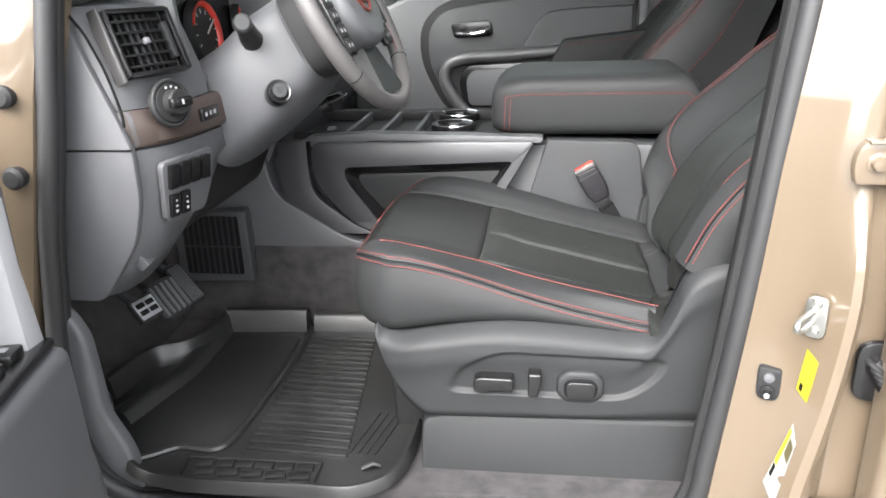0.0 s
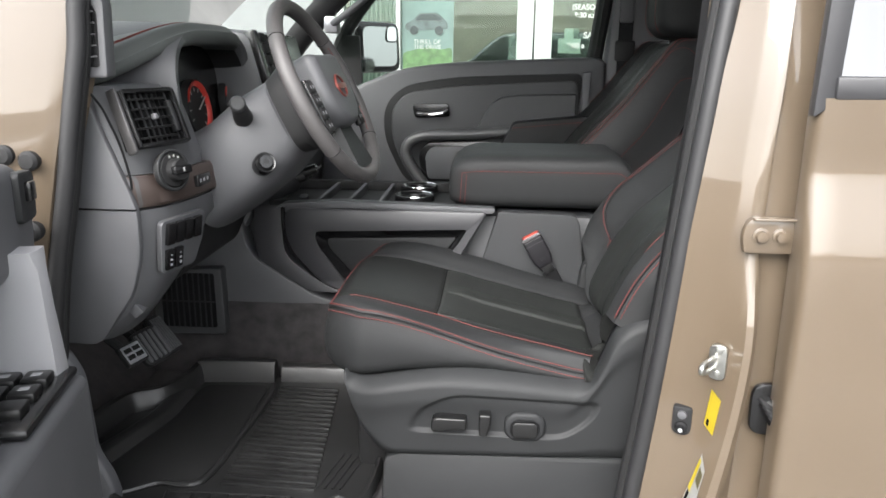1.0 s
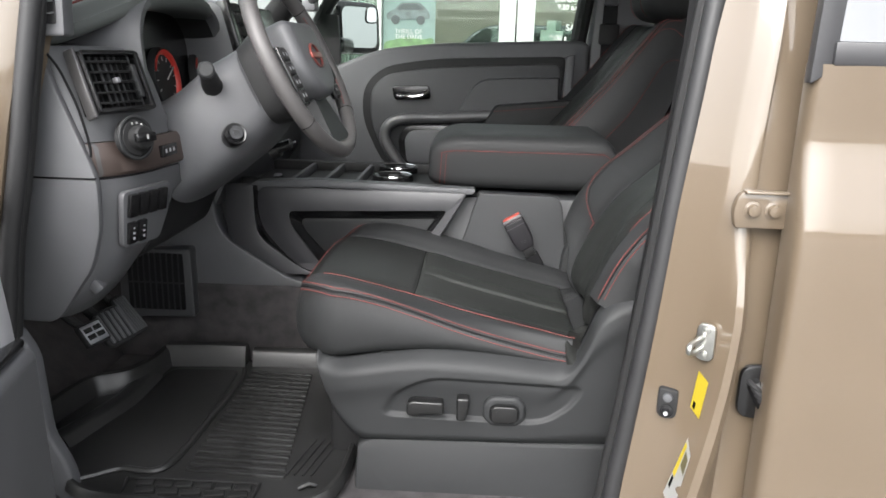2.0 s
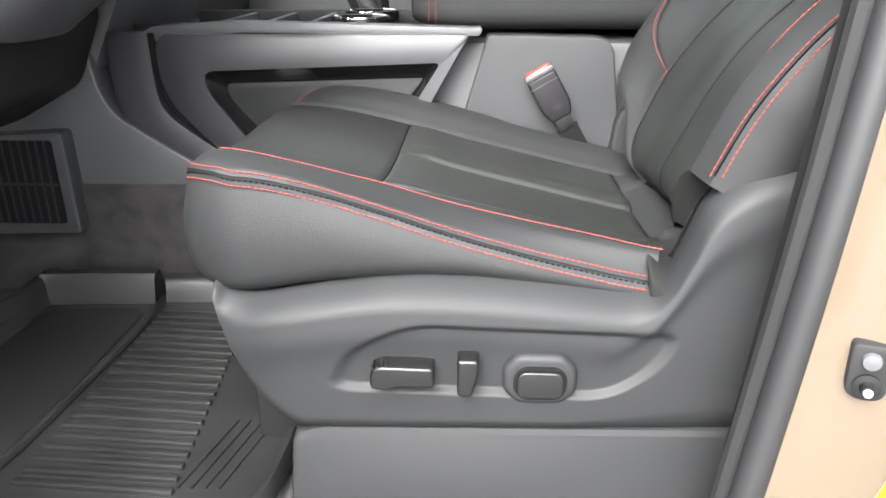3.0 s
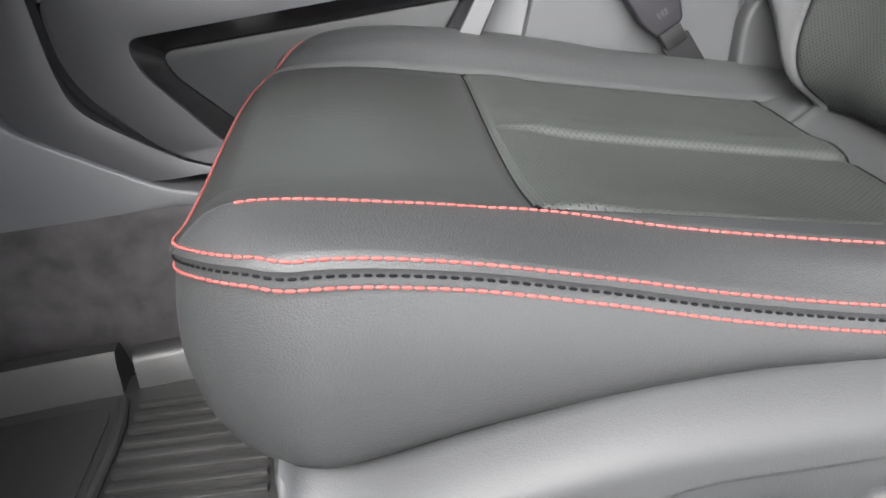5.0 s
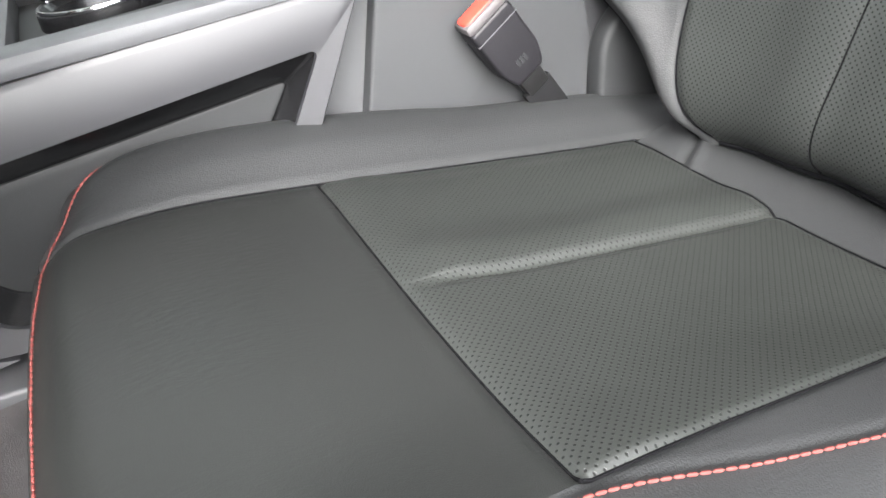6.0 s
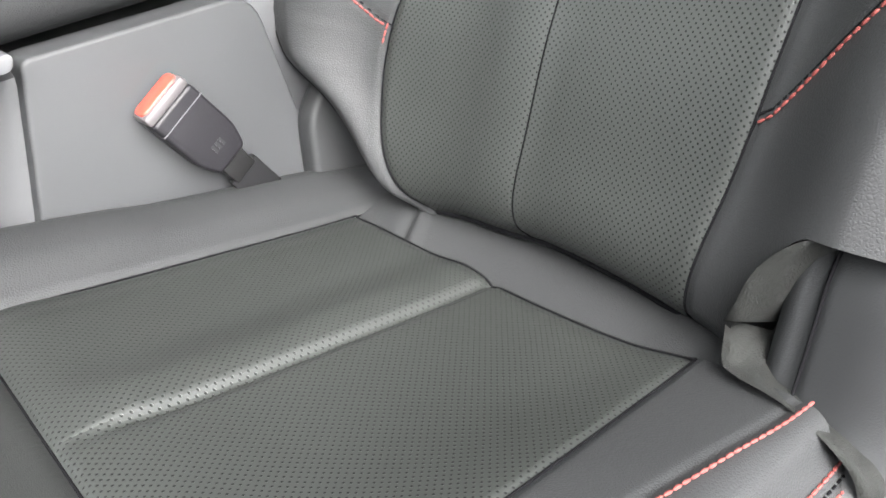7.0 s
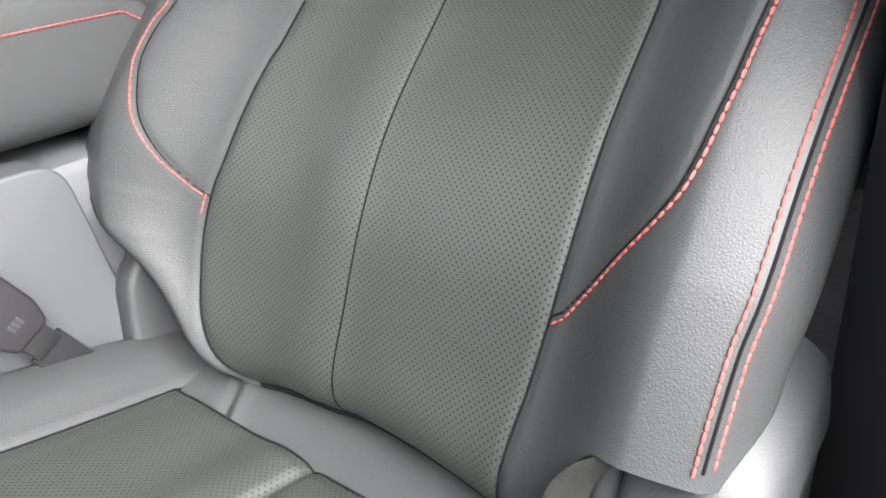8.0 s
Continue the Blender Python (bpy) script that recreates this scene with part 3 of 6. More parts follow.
    c = Vector((x + 0.022, 0, z + 0.080))
    rings = []
    for t in span(-1, 1, 20):
        h = 0.11 * t
        wd = 0.140 * (1 - abs(t) ** 5) ** 0.35 * (1 - 0.08 * t)
        dp = 0.100 * (1 - abs(t) ** 4) ** 0.4
        rings.append([c + up * h + Vector((0, 1, 0)) * (wd * math.copysign(abs(math.cos(a)) ** 0.55, math.cos(a))) + fw * (dp * math.copysign(abs(math.sin(a)) ** 0.7, math.sin(a)) + 0.012 * t)
                      for a in (2 * math.pi * q / 36 for q in range(36))])
    rings[0] = [p.lerp(c - up * 0.11, 0.3) for p in rings[1]]
    rings[-1] = [p.lerp(c + up * 0.11, 0.3) for p in rings[-2]]
    rest = part("head_restraint", loft(rings), LEATHER, seat, "black leather head restraint", 60)
    for s in (-1, 1):
        part("post", tube([c - up * 0.26 + Vector((0, s * 0.06, 0)), c - up * 0.05 + Vector((0, s * 0.06, 0))], 0.006), MATT_BLACK, rest, "black post")
        part("red_stitching", stitches([c + up * h + Vector((0, s * 0.075, 0)) + fw * (0.1002 * (1 - abs(h / 0.11) ** 4) ** 0.4 + 0.012 * h / 0.11) for h in span(-0.095, 0.095, 40)]), RED, rest, "red stitching")
    return seat, bk


YC = -0.456
driver_seat, dback = build_seat("driver_seat", "black leather bucket seat with coral red stitching and perforated inserts", BACK_LINE, YC)

# plastic shield on the seat's outer side
TOP = [(0.014, 0.872), (0.019, 0.883), (0.025, 0.880), (0.032, 0.869), (0.046, 0.8625), (0.073, 0.862), (0.125, 0.872), (0.216, 0.886), (0.300, 0.887), (0.390, 0.882), (0.468, 0.875), (0.496, 0.882), (0.514, 0.904), (0.528, 0.940), (0.540, 0.974), (0.560, 0.998), (0.595, 1.016), (0.660, 1.030)]
BOT = [(0.014, 0.872), (0.021, 0.845), (0.033, 0.806), (0.052, 0.762), (0.095, 0.715), (0.140, 0.708), (0.300, 0.712), (0.450, 0.716), (0.600, 0.722), (0.660, 0.725)]


def shield():
    top = spline([(a, b) for a, b in TOP], 6)
    bot = spline([(a, b) for a, b in BOT], 6)
    m = 110
    def resample(p):
        d = [0.0]
        for a, b in zip(p, p[1:]):
            d.append(d[-1] + float(np.linalg.norm(b - a)))
        return [np.array([np.interp(d[-1] * i / m, d, [q[k] for q in p]) for k in (0, 1)]) for i in range(m + 1)]
    t, b = resample(top), resample(bot)
    hollow = rounded([(0.150, 0.768, 0.02), (0.170, 0.812, 0.03), (0.232, 0.846, 0.05), (0.52, 0.838, 0.02), (0.50, 0.800, 0.03), (0.452, 0.763, 0.05)], 0.02)
    hp = np.array(hollow)
    def inside(px, pz):
        """Signed distance to the hollow's outline: below nothing inside."""
        best, c = 1e9, False
        for i in range(len(hp)):
            a, q = hp[i - 1], hp[i]
            e = q - a
            w = np.array([px, pz]) - a
            u = min(max(w @ e / (e @ e + 1e-12), 0), 1)
            best = min(best, float(np.hypot(*(w - u * e))))
            if (a[1] > pz) != (q[1] > pz) and px < a[0] + (pz - a[1]) / (q[1] - a[1]) * e[0]:
                c = not c
        return -best if c else best
    def at(i, h):
        p = b[i] + (t[i] - b[i]) * h
        hgt = (t[i] - b[i])[1]
        down = (1 - h) * hgt
        y = -0.792 + 0.026 * max(0, 1 - (p[0] - 0.014) / 0.10) ** 2.2
        y += 0.030 * max(0, 1 - down / 0.030) ** 2.3 - 0.004 * gauss(down - 0.052, 0.022) + 0.014 * max(0, (0.12 - h) / 0.12) ** 2
        d = inside(p[0], p[1])
        y += 0.008 * min(max(0.5 - d / 0.007, 0), 1)
        return Vector((p[0], y, p[1]))
    bm = bmesh.new()
    hs = span(0, 1, 90)
    vv = [[bm.verts.new(at(i, h)) for h in hs] for i in range(m + 1)]
    for v in vv:
        top = v[-1].co.copy()
        wall = min(1, max(0, (top.x - 0.485) / 0.03))
        far = 0.05 - 0.004 * wall
        for q in span(0, 1, 7)[1:]:
            hum = math.sin(math.pi / 2 * min(1, q * 2.2))
            v.append(bm.verts.new(top + Vector((wall * (0.010 * q - 0.003 * hum), far * q, (1 - wall) * (0.004 * math.sin(math.pi * min(1, q * 2.2)) - 0.014 * q * q) - 0.010 * wall * q))))
        end = v[-1].co.copy()
        v.append(bm.verts.new(end + Vector((0.002 * wall, 0.0012, -0.003 * (1 - wall)))))
        v.append(bm.verts.new(end + Vector((-0.001 * wall, 0.010, -0.006 * (1 - wall)))))
        v.append(bm.verts.new(end + Vector((0.006 * wall, 0.022, -0.015 * (1 - wall)))))
        v.append(bm.verts.new(end + Vector((0.030 * wall, 0.026, -0.030 * (1 - wall)))))
    for i in range(m):
        for j in range(len(vv[0]) - 1):
            bm.faces.new((vv[i][j], vv[i + 1][j], vv[i + 1][j + 1], vv[i][j + 1]))
    return bm


def seat_local(bm):
    return turned(bm, Matrix.Translation((0, -YC, 0)))


side_shield = part("side_shield", seat_local(shield()), PLASTIC, driver_seat, "charcoal plastic seat side shield", 80)
rail = slab(rounded([(0.098, 0.60), (0.098, 0.700), (0.13, 0.712), (0.64, 0.722), (0.64, 0.60), (0.20, 0.60), (0.175, 0.585), (0.155, 0.60)], 0.012), "y", -0.785, -0.62, 0.008)
for v in rail.verts:
    if v.co.y < -0.7:
        v.co.y -= 0.032 * max(0, (0.70 - v.co.z) / 0.09)
part("rail_cover", seat_local(rail), PLASTIC, driver_seat, "charcoal plastic seat rail cover")


def seat_switch(kind, x, z):
    if kind == "slide":
        o = rounded([(-0.036, -0.012), (-0.036, 0.008, 0.010), (-0.026, 0.015, 0.006), (0.032, 0.014), (0.033, -0.009), (-0.008, -0.009), (-0.016, -0.014)], 0.005)
        return slab([(x + a, z + b) for a, b in o], "y", -0.810, -0.782, 0.0045, 3)
    o = rounded([(-0.011, 0.021), (0.012, 0.021), (0.012, 0.004), (0.005, -0.023), (-0.011, -0.023)], 0.005)
    return slab([(x + a, z + b) for a, b in o], "y", -0.809, -0.782, 0.0045, 3)


slide = part("slide_switch", seat_local(seat_switch("slide", 0.231, 0.790)), SWITCH, driver_seat, "charcoal seat slide switch")
for q in range(4):
    part("grip_rib", seat_local(box(0.197 + 0.005 * q, 0.199 + 0.005 * q, -0.8075, -0.79, 0.795, 0.8035 + 0.0012 * q, 0.0006)), SWITCH, slide)
part("recline_switch", seat_local(seat_switch("tilt", 0.299, 0.793)), SWITCH, driver_seat, "charcoal seat recline switch")
oct_ = lambda cx, cz, w, h, c: rounded([(cx - w, cz - h + c), (cx - w, cz + h - c), (cx - w + c, cz + h), (cx + w - c, cz + h), (cx + w, cz + h - c), (cx + w, cz - h + c), (cx + w - c, cz - h), (cx - w + c, cz - h)], 0.008)
lumbar = part("lumbar_boss", seat_local(slab(oct_(0.377, 0.785, 0.040, 0.030, 0.016), "y", -0.797, -0.776, 0.008, 4)), PLASTIC, driver_seat)
part("switch_well", seat_local(slab(oct_(0.377, 0.783, 0.0285, 0.0200, 0.010), "y", -0.7985, -0.79, 0.001)), DEEP_BLACK, lumbar)
part("lumbar_rocker", seat_local(join(slab(oct_(0.377, 0.783, 0.0250, 0.0160, 0.006), "y", -0.8045, -0.79, 0.003, 3),
                                      box(0.362, 0.3632, -0.8051, -0.80, 0.788, 0.791), box(0.391, 0.3922, -0.8051, -0.80, 0.788, 0.791))), SWITCH, lumbar, "charcoal lumbar rocker switch")

# elastic cloth that closes the gap between cushion, backrest and shield
def cloth_sheet(edge1, edge2, bulge, name="elastic_cloth"):
    a, c = spline(edge1, 8), spline(edge2, 8)
    lift = Vector((-0.75, -0.25, 0.55)) * bulge
    def at(u, v):
        i = min(int(u * (len(a) - 1)), len(a) - 2)
        f = u * (len(a) - 1) - i
        p = Vector(a[i] * (1 - f) + a[i + 1] * f).lerp(Vector(c[i] * (1 - f) + c[i + 1] * f), v)
        wrinkle = 0.0022 * math.sin(9 * u + 7 * v) * math.sin(math.pi * v) + 0.0022 * noise.noise(p * 70) + 0.0008 * noise.noise(p * 190)
        return p + lift * math.sin(math.pi * min(1, 0.08 + v * 0.92)) + Vector((-0.7, -0.2, 0.6)) * wrinkle
    bm = grid(at, span(0, 1, 50), span(0, 1, 16))
    bmesh.ops.solidify(bm, geom=bm.faces[:], thickness=0.0015)
    return part(name, seat_local(bm), FABRIC, driver_seat, "grey elastic cloth gusset", 80)


cloth_sheet([(0.534, -0.664, 0.920), (0.529, -0.672, 0.940), (0.529, -0.684, 0.972), (0.534, -0.704, 0.994), (0.548, -0.730, 0.996), (0.562, -0.752, 0.990)],
            [(0.556, -0.690, 0.918), (0.556, -0.697, 0.935), (0.556, -0.703, 0.960), (0.560, -0.714, 0.978), (0.566, -0.732, 0.984), (0.572, -0.752, 0.984)], 0.010)
cloth_sheet([(0.545, -0.660, 0.914), (0.528, -0.668, 0.916), (0.513, -0.676, 0.907), (0.502, -0.694, 0.912), (0.494, -0.722, 0.916), (0.489, -0.750, 0.907), (0.490, -0.766, 0.888), (0.492, -0.769, 0.858)],
            [(0.562, -0.690, 0.905), (0.550, -0.692, 0.903), (0.539, -0.697, 0.900), (0.530, -0.708, 0.897), (0.522, -0.732, 0.893), (0.516, -0.762, 0.888), (0.512, -0.780, 0.877), (0.508, -0.782, 0.858)], 0.008)
part("shield_seam", seat_local(tube([tuple(q) for q in spline([(0.505, -0.7165, 0.878), (0.522, -0.7165, 0.905), (0.535, -0.7165, 0.938), (0.547, -0.7165, 0.968), (0.563, -0.7165, 0.986)], 6)], 0.0011, 6)), DARK_SEAM, driver_seat)

part("hinge_cover", seat_local(slab(rounded([(0.530, 0.860), (0.542, 0.955, 0.03), (0.575, 0.985), (0.640, 0.985), (0.640, 0.860)], 0.012), "y", -0.205, -0.175, 0.008, 3)), PLASTIC, driver_seat, "charcoal recliner hinge cover")

PASS_LINE = [(0.44, 0.880), (0.45, 0.94), (0.475, 0.995), (0.515, 1.10), (0.585, 1.198), (0.693, 1.323), (0.738, 1.383), (0.786, 1.448), (0.826, 1.500), (0.872, 1.560)]
passenger_seat, pback = build_seat("passenger_seat", "black leather passenger bucket seat with coral red stitching", PASS_LINE, 0.456, 0.0, detail=False, thick=0.21)
part("seat_base", box(0.03, 0.60, -0.28, 0.28, 0.62, 0.835, 0.02), PLASTIC, passenger_seat)
part("seat_base", box(0.03, 0.62, -0.25, 0.27, 0.62, 0.835, 0.02), MATT_BLACK, driver_seat)


# ---- ground and what stands beyond the truck ----
setting("ground", grid(lambda x, y: (x, y, 0.0), [-60, -8, -2, 0, 2, 8, 60], [-60, -8, -2, 0, 2, 5, 60]), ASPHALT, "grey asphalt forecourt", "ground")

FY = 6.0
setting("wall_showroom", join(box(-8.0, -1.36, FY, FY + 0.2, 0, 4.2), box(-1.36, 9.0, FY, FY + 0.2, 2.9, 4.2), box(-1.36, 9.0, FY, FY + 0.2, 0, 0.25)), GREYWALL, "grey panelled showroom wall", "wall")
# unseen walls behind the camera, added to give the paint's reflections an edge
setting("wall_unseen_opposite", join(box(-30.0, -3.0, -47.0, -46.6, 0, 3.6), box(-3.0, 14.0, -50.0, -49.6, 0, 4.6), box(14.0, 40.0, -46.0, -45.6, 0, 3.2)), GREYWALL, "added unseen grey walls that bound the paint's reflections", "wall")
setting("wall_showroom_far", box(9.0, 30.0, FY, FY + 0.2, 0, 4.2), GREYWALL, "grey showroom wall further along", "wall")
setting("wall_far_cowl", box(-0.95, -0.34, 0.78, 0.84, 0.5, 1.35), DASH, "dark far footwell side", "wall")
setting("wall_showroom_back", box(-8.0, 9.0, FY + 7.0, FY + 7.2, 0, 4.2), mat("brown_showroom_wall", (0.060, 0.054, 0.042), 0.7, vary=0.3, stain=1.2), "plain wall inside the showroom", "wall")
setting("floor_showroom", box(-8.0, 9.0, FY + 0.2, FY + 7.0, 0.0, 0.03), mat("pale_floor_tile", (0.16, 0.155, 0.14), 0.25, vary=0.05), "pale polished showroom floor", "floor")
setting("trim_wall_joint", box(-3.02, -2.99, FY - 0.006, FY, 0, 4.2), BLACK, "dark joint between wall panels", "trim")
shop = thing("shop_window", "white aluminium shop front with large greenish panes", "shop window")
for x, w in ((-1.36, 0.07), (-0.745, 0.045), (0.508, 0.165), (0.690, 0.177), (2.4, 0.12), (4.3, 0.12)):
    part("mullion", box(x, x + w, FY - 0.05, FY + 0.1, 0.25, 2.9, 0.006), FACADE, shop)
for k in range(18):
    part("mullion", box(5.4 + 1.3 * k, 5.52 + 1.3 * k, FY - 0.05, FY + 0.1, 0.0, 4.2, 0.006), FACADE, shop)
for x0, x1 in ((-1.29, -0.745), (-0.70, 0.508), (0.867, 2.4), (2.52, 4.3)):
    part("pane", box(x0, x1, FY + 0.02, FY + 0.03, 0.25, 2.9), TINT, shop, "greenish window pane")
part("curtain", loft([[(-1.28 + 0.54 * i / 60, FY + 0.25 + 0.03 * math.sin(i * 1.3), z) for i in range(61)] for z in (0.3, 2.9)], closed=False), FACADE, shop, "white pleated curtain")

poster = thing("window_poster", "pale blue-green poster with white lettering on glass", "poster")
part("sheet", box(-0.69, -0.15, FY + 0.005, FY + 0.012, 0.9, 2.02), mat("poster_print", (0.085, 0.125, 0.115), 0.5, vary=0.3, stain=2), poster)
part("grass_print", slab(rounded([(-0.68, 0.92), (-0.16, 0.92), (-0.16, 1.56), (-0.28, 1.53), (-0.42, 1.56), (-0.68, 1.50)], 0.05), "y", FY - 0.001, FY + 0.004), mat("poster_green", (0.05, 0.10, 0.035), 0.5, vary=0.4, stain=14), poster)
pc = part("car_print", slab(rounded([(-0.65, 1.72), (-0.655, 1.79), (-0.58, 1.82), (-0.50, 1.90), (-0.32, 1.905), (-0.22, 1.82), (-0.20, 1.74)], 0.03), "y", FY - 0.001, FY + 0.004), mat("poster_car", (0.05, 0.065, 0.065), 0.4, vary=0.4, stain=10), poster)
part("window_print", slab(rounded([(-0.55, 1.825), (-0.49, 1.885), (-0.34, 1.888), (-0.27, 1.825)], 0.02), "y", FY - 0.004, FY), mat("poster_dark", (0.02, 0.026, 0.026), 0.4), pc)
for wx in (-0.56, -0.30):
    part("wheel_print", turned(lathe([(0, 0.002), (0.045, 0.002), (0.045, -0.002), (0, -0.002)], 20), pose(wx, FY - 0.003, 1.725, 90, 0, 0)), bpy.data.materials["poster_dark"], pc)


def lettering(name, text, size, x, z, y, parent=None, material=WHITE, align="LEFT", bold=0.0):
    cu = bpy.data.curves.new(name, "FONT")
    cu.body, cu.size, cu.align_x, cu.extrude, cu.offset = text, size, align, 0.001, bold
    tmp = bpy.data.objects.new("tmp", cu)
    scene.collection.objects.link(tmp)
    me = bpy.data.meshes.new_from_object(tmp.evaluated_get(bpy.context.evaluated_depsgraph_get()))
    bpy.data.objects.remove(tmp)
    me.transform(pose(x, y, z, 90, 0, 0))
    me.materials.append(material)
    ob = new(name, me)
    ob.parent = parent
    return tagged(ob, kind="stuff")


lettering("lettering", "THRILL OF", 0.060, -0.566, 1.592, FY - 0.004, poster)
lettering("lettering", "THE DRIVE", 0.060, -0.566, 1.538, FY - 0.004, poster)
hours = thing("opening_hours_sign", "white opening hours lettering on the shop glass", "sign")
lettering("lettering", "SALES", 0.075, 1.17, 2.20, FY - 0.004, hours, bold=0.002)
lettering("lettering", "(SEASO", 0.073, 1.06, 1.945, FY - 0.004, hours, bold=0.002)
lettering("lettering", "8:30 a.m.", 0.070, 1.09, 1.868, FY - 0.004, hours, bold=0.002)
lettering("lettering", "SA", 0.085, 1.19, 1.664, FY - 0.004, hours, bold=0.002)
lettering("lettering", "9:00 a", 0.073, 1.03, 1.566, FY - 0.004, hours, bold=0.002)
notice = thing("paper_notice", "pale paper notices taped inside the shop glass", "notice")
part("sheet", box(0.94, 1.17, FY + 0.04, FY + 0.043, 1.51, 1.66), FACADE, notice)
part("sheet", box(1.00, 1.10, FY + 0.044, FY + 0.047, 1.66, 1.76), FACADE, notice)
part("sheet", box(1.09, 1.15, FY + 0.044, FY + 0.047, 1.67, 1.76), GREYWALL, notice)

desk = thing("reception_counter", "white reception counter behind the shop glass", "counter")
part("body", box(0.95, 1.6, FY + 1.6, FY + 2.2, 0.03, 1.35, 0.02), FACADE, desk)
part("screen", box(1.05, 1.3, FY + 1.58, FY + 1.62, 1.36, 1.60, 0.01), BLACK, desk)


def parked_car(x, y, color):
    car = thing("parked_car", "dark parked car with a chrome front bumper", "car", at=(x, y, 0))
    prof = rounded([(0.0, 0.35), (0.0, 0.95, 0.15), (0.85, 1.18, 0.2), (1.5, 1.78, 0.25), (3.2, 1.8, 0.3), (4.2, 1.2), (4.4, 0.4)], 0.1)
    part("body", slab(prof, "y", 0, 1.8, 0.15, 4), color, car)
    part("windscreen", slab(rounded([(0.95, 1.23), (1.52, 1.73), (1.62, 1.73), (1.6, 1.2)], 0.03), "y", -0.01, 1.81), BLACK, car)
    part("side_glass", slab(rounded([(1.7, 1.2), (1.72, 1.68), (3.1, 1.7), (3.5, 1.25)], 0.05), "y", -0.012, 1.812), BLACK, car)
    part("headlight", box(-0.02, 0.25, -0.012, 0.3, 0.85, 1.0, 0.03), CHROME, car)
    part("bumper", box(-0.1, 0.3, -0.02, 1.82, 0.4, 0.62, 0.05), CHROME, car)
    for wx in (0.85, 3.5):
        for wy in (0.0, 1.6):
            w = part("wheel", turned(lathe([(0.0, 0), (0.36, 0.0), (0.38, 0.05), (0.38, 0.2), (0.36, 0.24), (0.0, 0.24)]), pose(wx, wy + 0.22, 0.38, 90, 0, 0)), MATT_BLACK, car)
            part("rim", turned(lathe([(0.0, -0.01), (0.22, -0.01), (0.24, 0.01)]), pose(wx, wy - 0.005 + 0.22 * 0, 0.38, -90, 0, 0)), CHROME, w)
    return car


parked_car(-1.15, FY + 2.4, mat("dark_car_paint", (0.02, 0.022, 0.025), 0.2, coat=0.6, vary=0.02))

# ---- cab shell ----
setting("floor", join(box(-0.62, 1.9, -0.88, 0.88, 0.56, 0.62, 0.004), slab([(-0.62, 0.56), (-0.62, 0.62), (-0.86, 0.86), (-0.86, 1.15), (-0.9, 1.15), (-0.9, 0.80)], "y", -0.88, 0.88)), CARPET, "charcoal carpet on the cab floor", "floor")
setting("ceiling", box(-0.30, 1.9, -0.70, 0.70, 1.93, 1.95), HEADLINER, "light fabric headliner", "ceiling")
setting("wall_roof", slab(rounded([(-0.75, 1.90), (-0.60, 1.985), (0.60, 1.985), (0.75, 1.90), (0.72, 1.88), (0.58, 1.955), (-0.58, 1.955), (-0.72, 1.88)], 0.03), "x", -0.36, 2.0), PAINT, "tan painted cab roof", "roof")
setting("wall_rear", join(box(1.9, 1.95, -0.9, 0.9, 0.5, 1.44), box(1.9, 1.95, -0.9, 0.9, 1.87, 1.96), box(1.9, 1.95, -0.9, -0.64, 1.44, 1.87), box(1.9, 1.95, 0.64, 0.9, 1.44, 1.87)), MATT_BLACK, "dark rear cab wall", "wall")
setting("wall_far_rear_door", box(0.90, 1.92, 0.84, 0.90, 0.5, 1.50), DASH, "dark trim of the far rear door", "wall")
setting("wall_near_rear_door", box(0.86, 1.92, -0.90, -0.84, 0.5, 1.44), MATT_BLACK, "dark inner trim of the rear door", "wall")
setting("wall_firewall", box(-0.95, -0.90, -0.9, 0.9, 0.5, 1.36), DASH, "dark bulkhead under the windscreen", "wall")
setting("wall_hood", slab(rounded([(-2.3, 1.0), (-2.2, 1.22), (-1.0, 1.36), (-0.85, 1.36), (-0.85, 1.0)], 0.06), "y", -0.88, 0.88, 0.05, 3), PAINT, "tan painted bonnet", "bonnet")

screen = thing("windscreen", "clear slanted windscreen in a black frame", "windscreen")
ws0, ws1 = Vector((-0.98, 0, 1.37)), Vector((-0.33, 0, 1.935))
part("pane", grid(lambda t, y: (ws0.lerp(ws1, t)) + Vector((-0.05 * (1 - (y / 0.8) ** 2), y * (1 - 0.12 * t), 0)), span(0, 1, 8), span(-0.8, 0.8, 12)), WINDSCREEN, screen).visible_shadow = False


def pillar_trim(name, pts, r, label):
    return setting(name, tube([tuple(q) for q in spline(pts, 5)], r, 12, flat=0.7), MATT_BLACK, label, "trim")


pillar_trim("trim_pillar_1", [(-0.385, -0.862, 1.605), (-0.33, -0.845, 1.70), (-0.2, -0.80, 1.82), (0.0, -0.74, 1.92)], 0.03, "black windscreen pillar trim")
pillar_trim("trim_pillar_2", [(-0.54, 0.785, 1.41), (-0.44, 0.77, 1.54), (-0.30, 0.74, 1.68), (-0.12, 0.69, 1.82), (0.04, 0.65, 1.90)], 0.05, "black windscreen pillar trim on the far side")
grab = thing("grab_handle", "black grab handle on the windscreen pillar", "grab handle")
part("bar", tube([tuple(q) for q in spline([(-0.305, 0.70, 1.585), (-0.27, 0.66, 1.60), (-0.20, 0.655, 1.65), (-0.10, 0.645, 1.73), (0.0, 0.63, 1.80), (0.02, 0.66, 1.84)], 6)], 0.013, 10), DASH, grab)
part("foot", box(-0.325, -0.275, 0.67, 0.74, 1.555, 1.615, 0.01), SILVER, grab)

# painted front door pillar with rubber stops
def lean(x, z):
    return x + 0.225 * (z - 1.3)


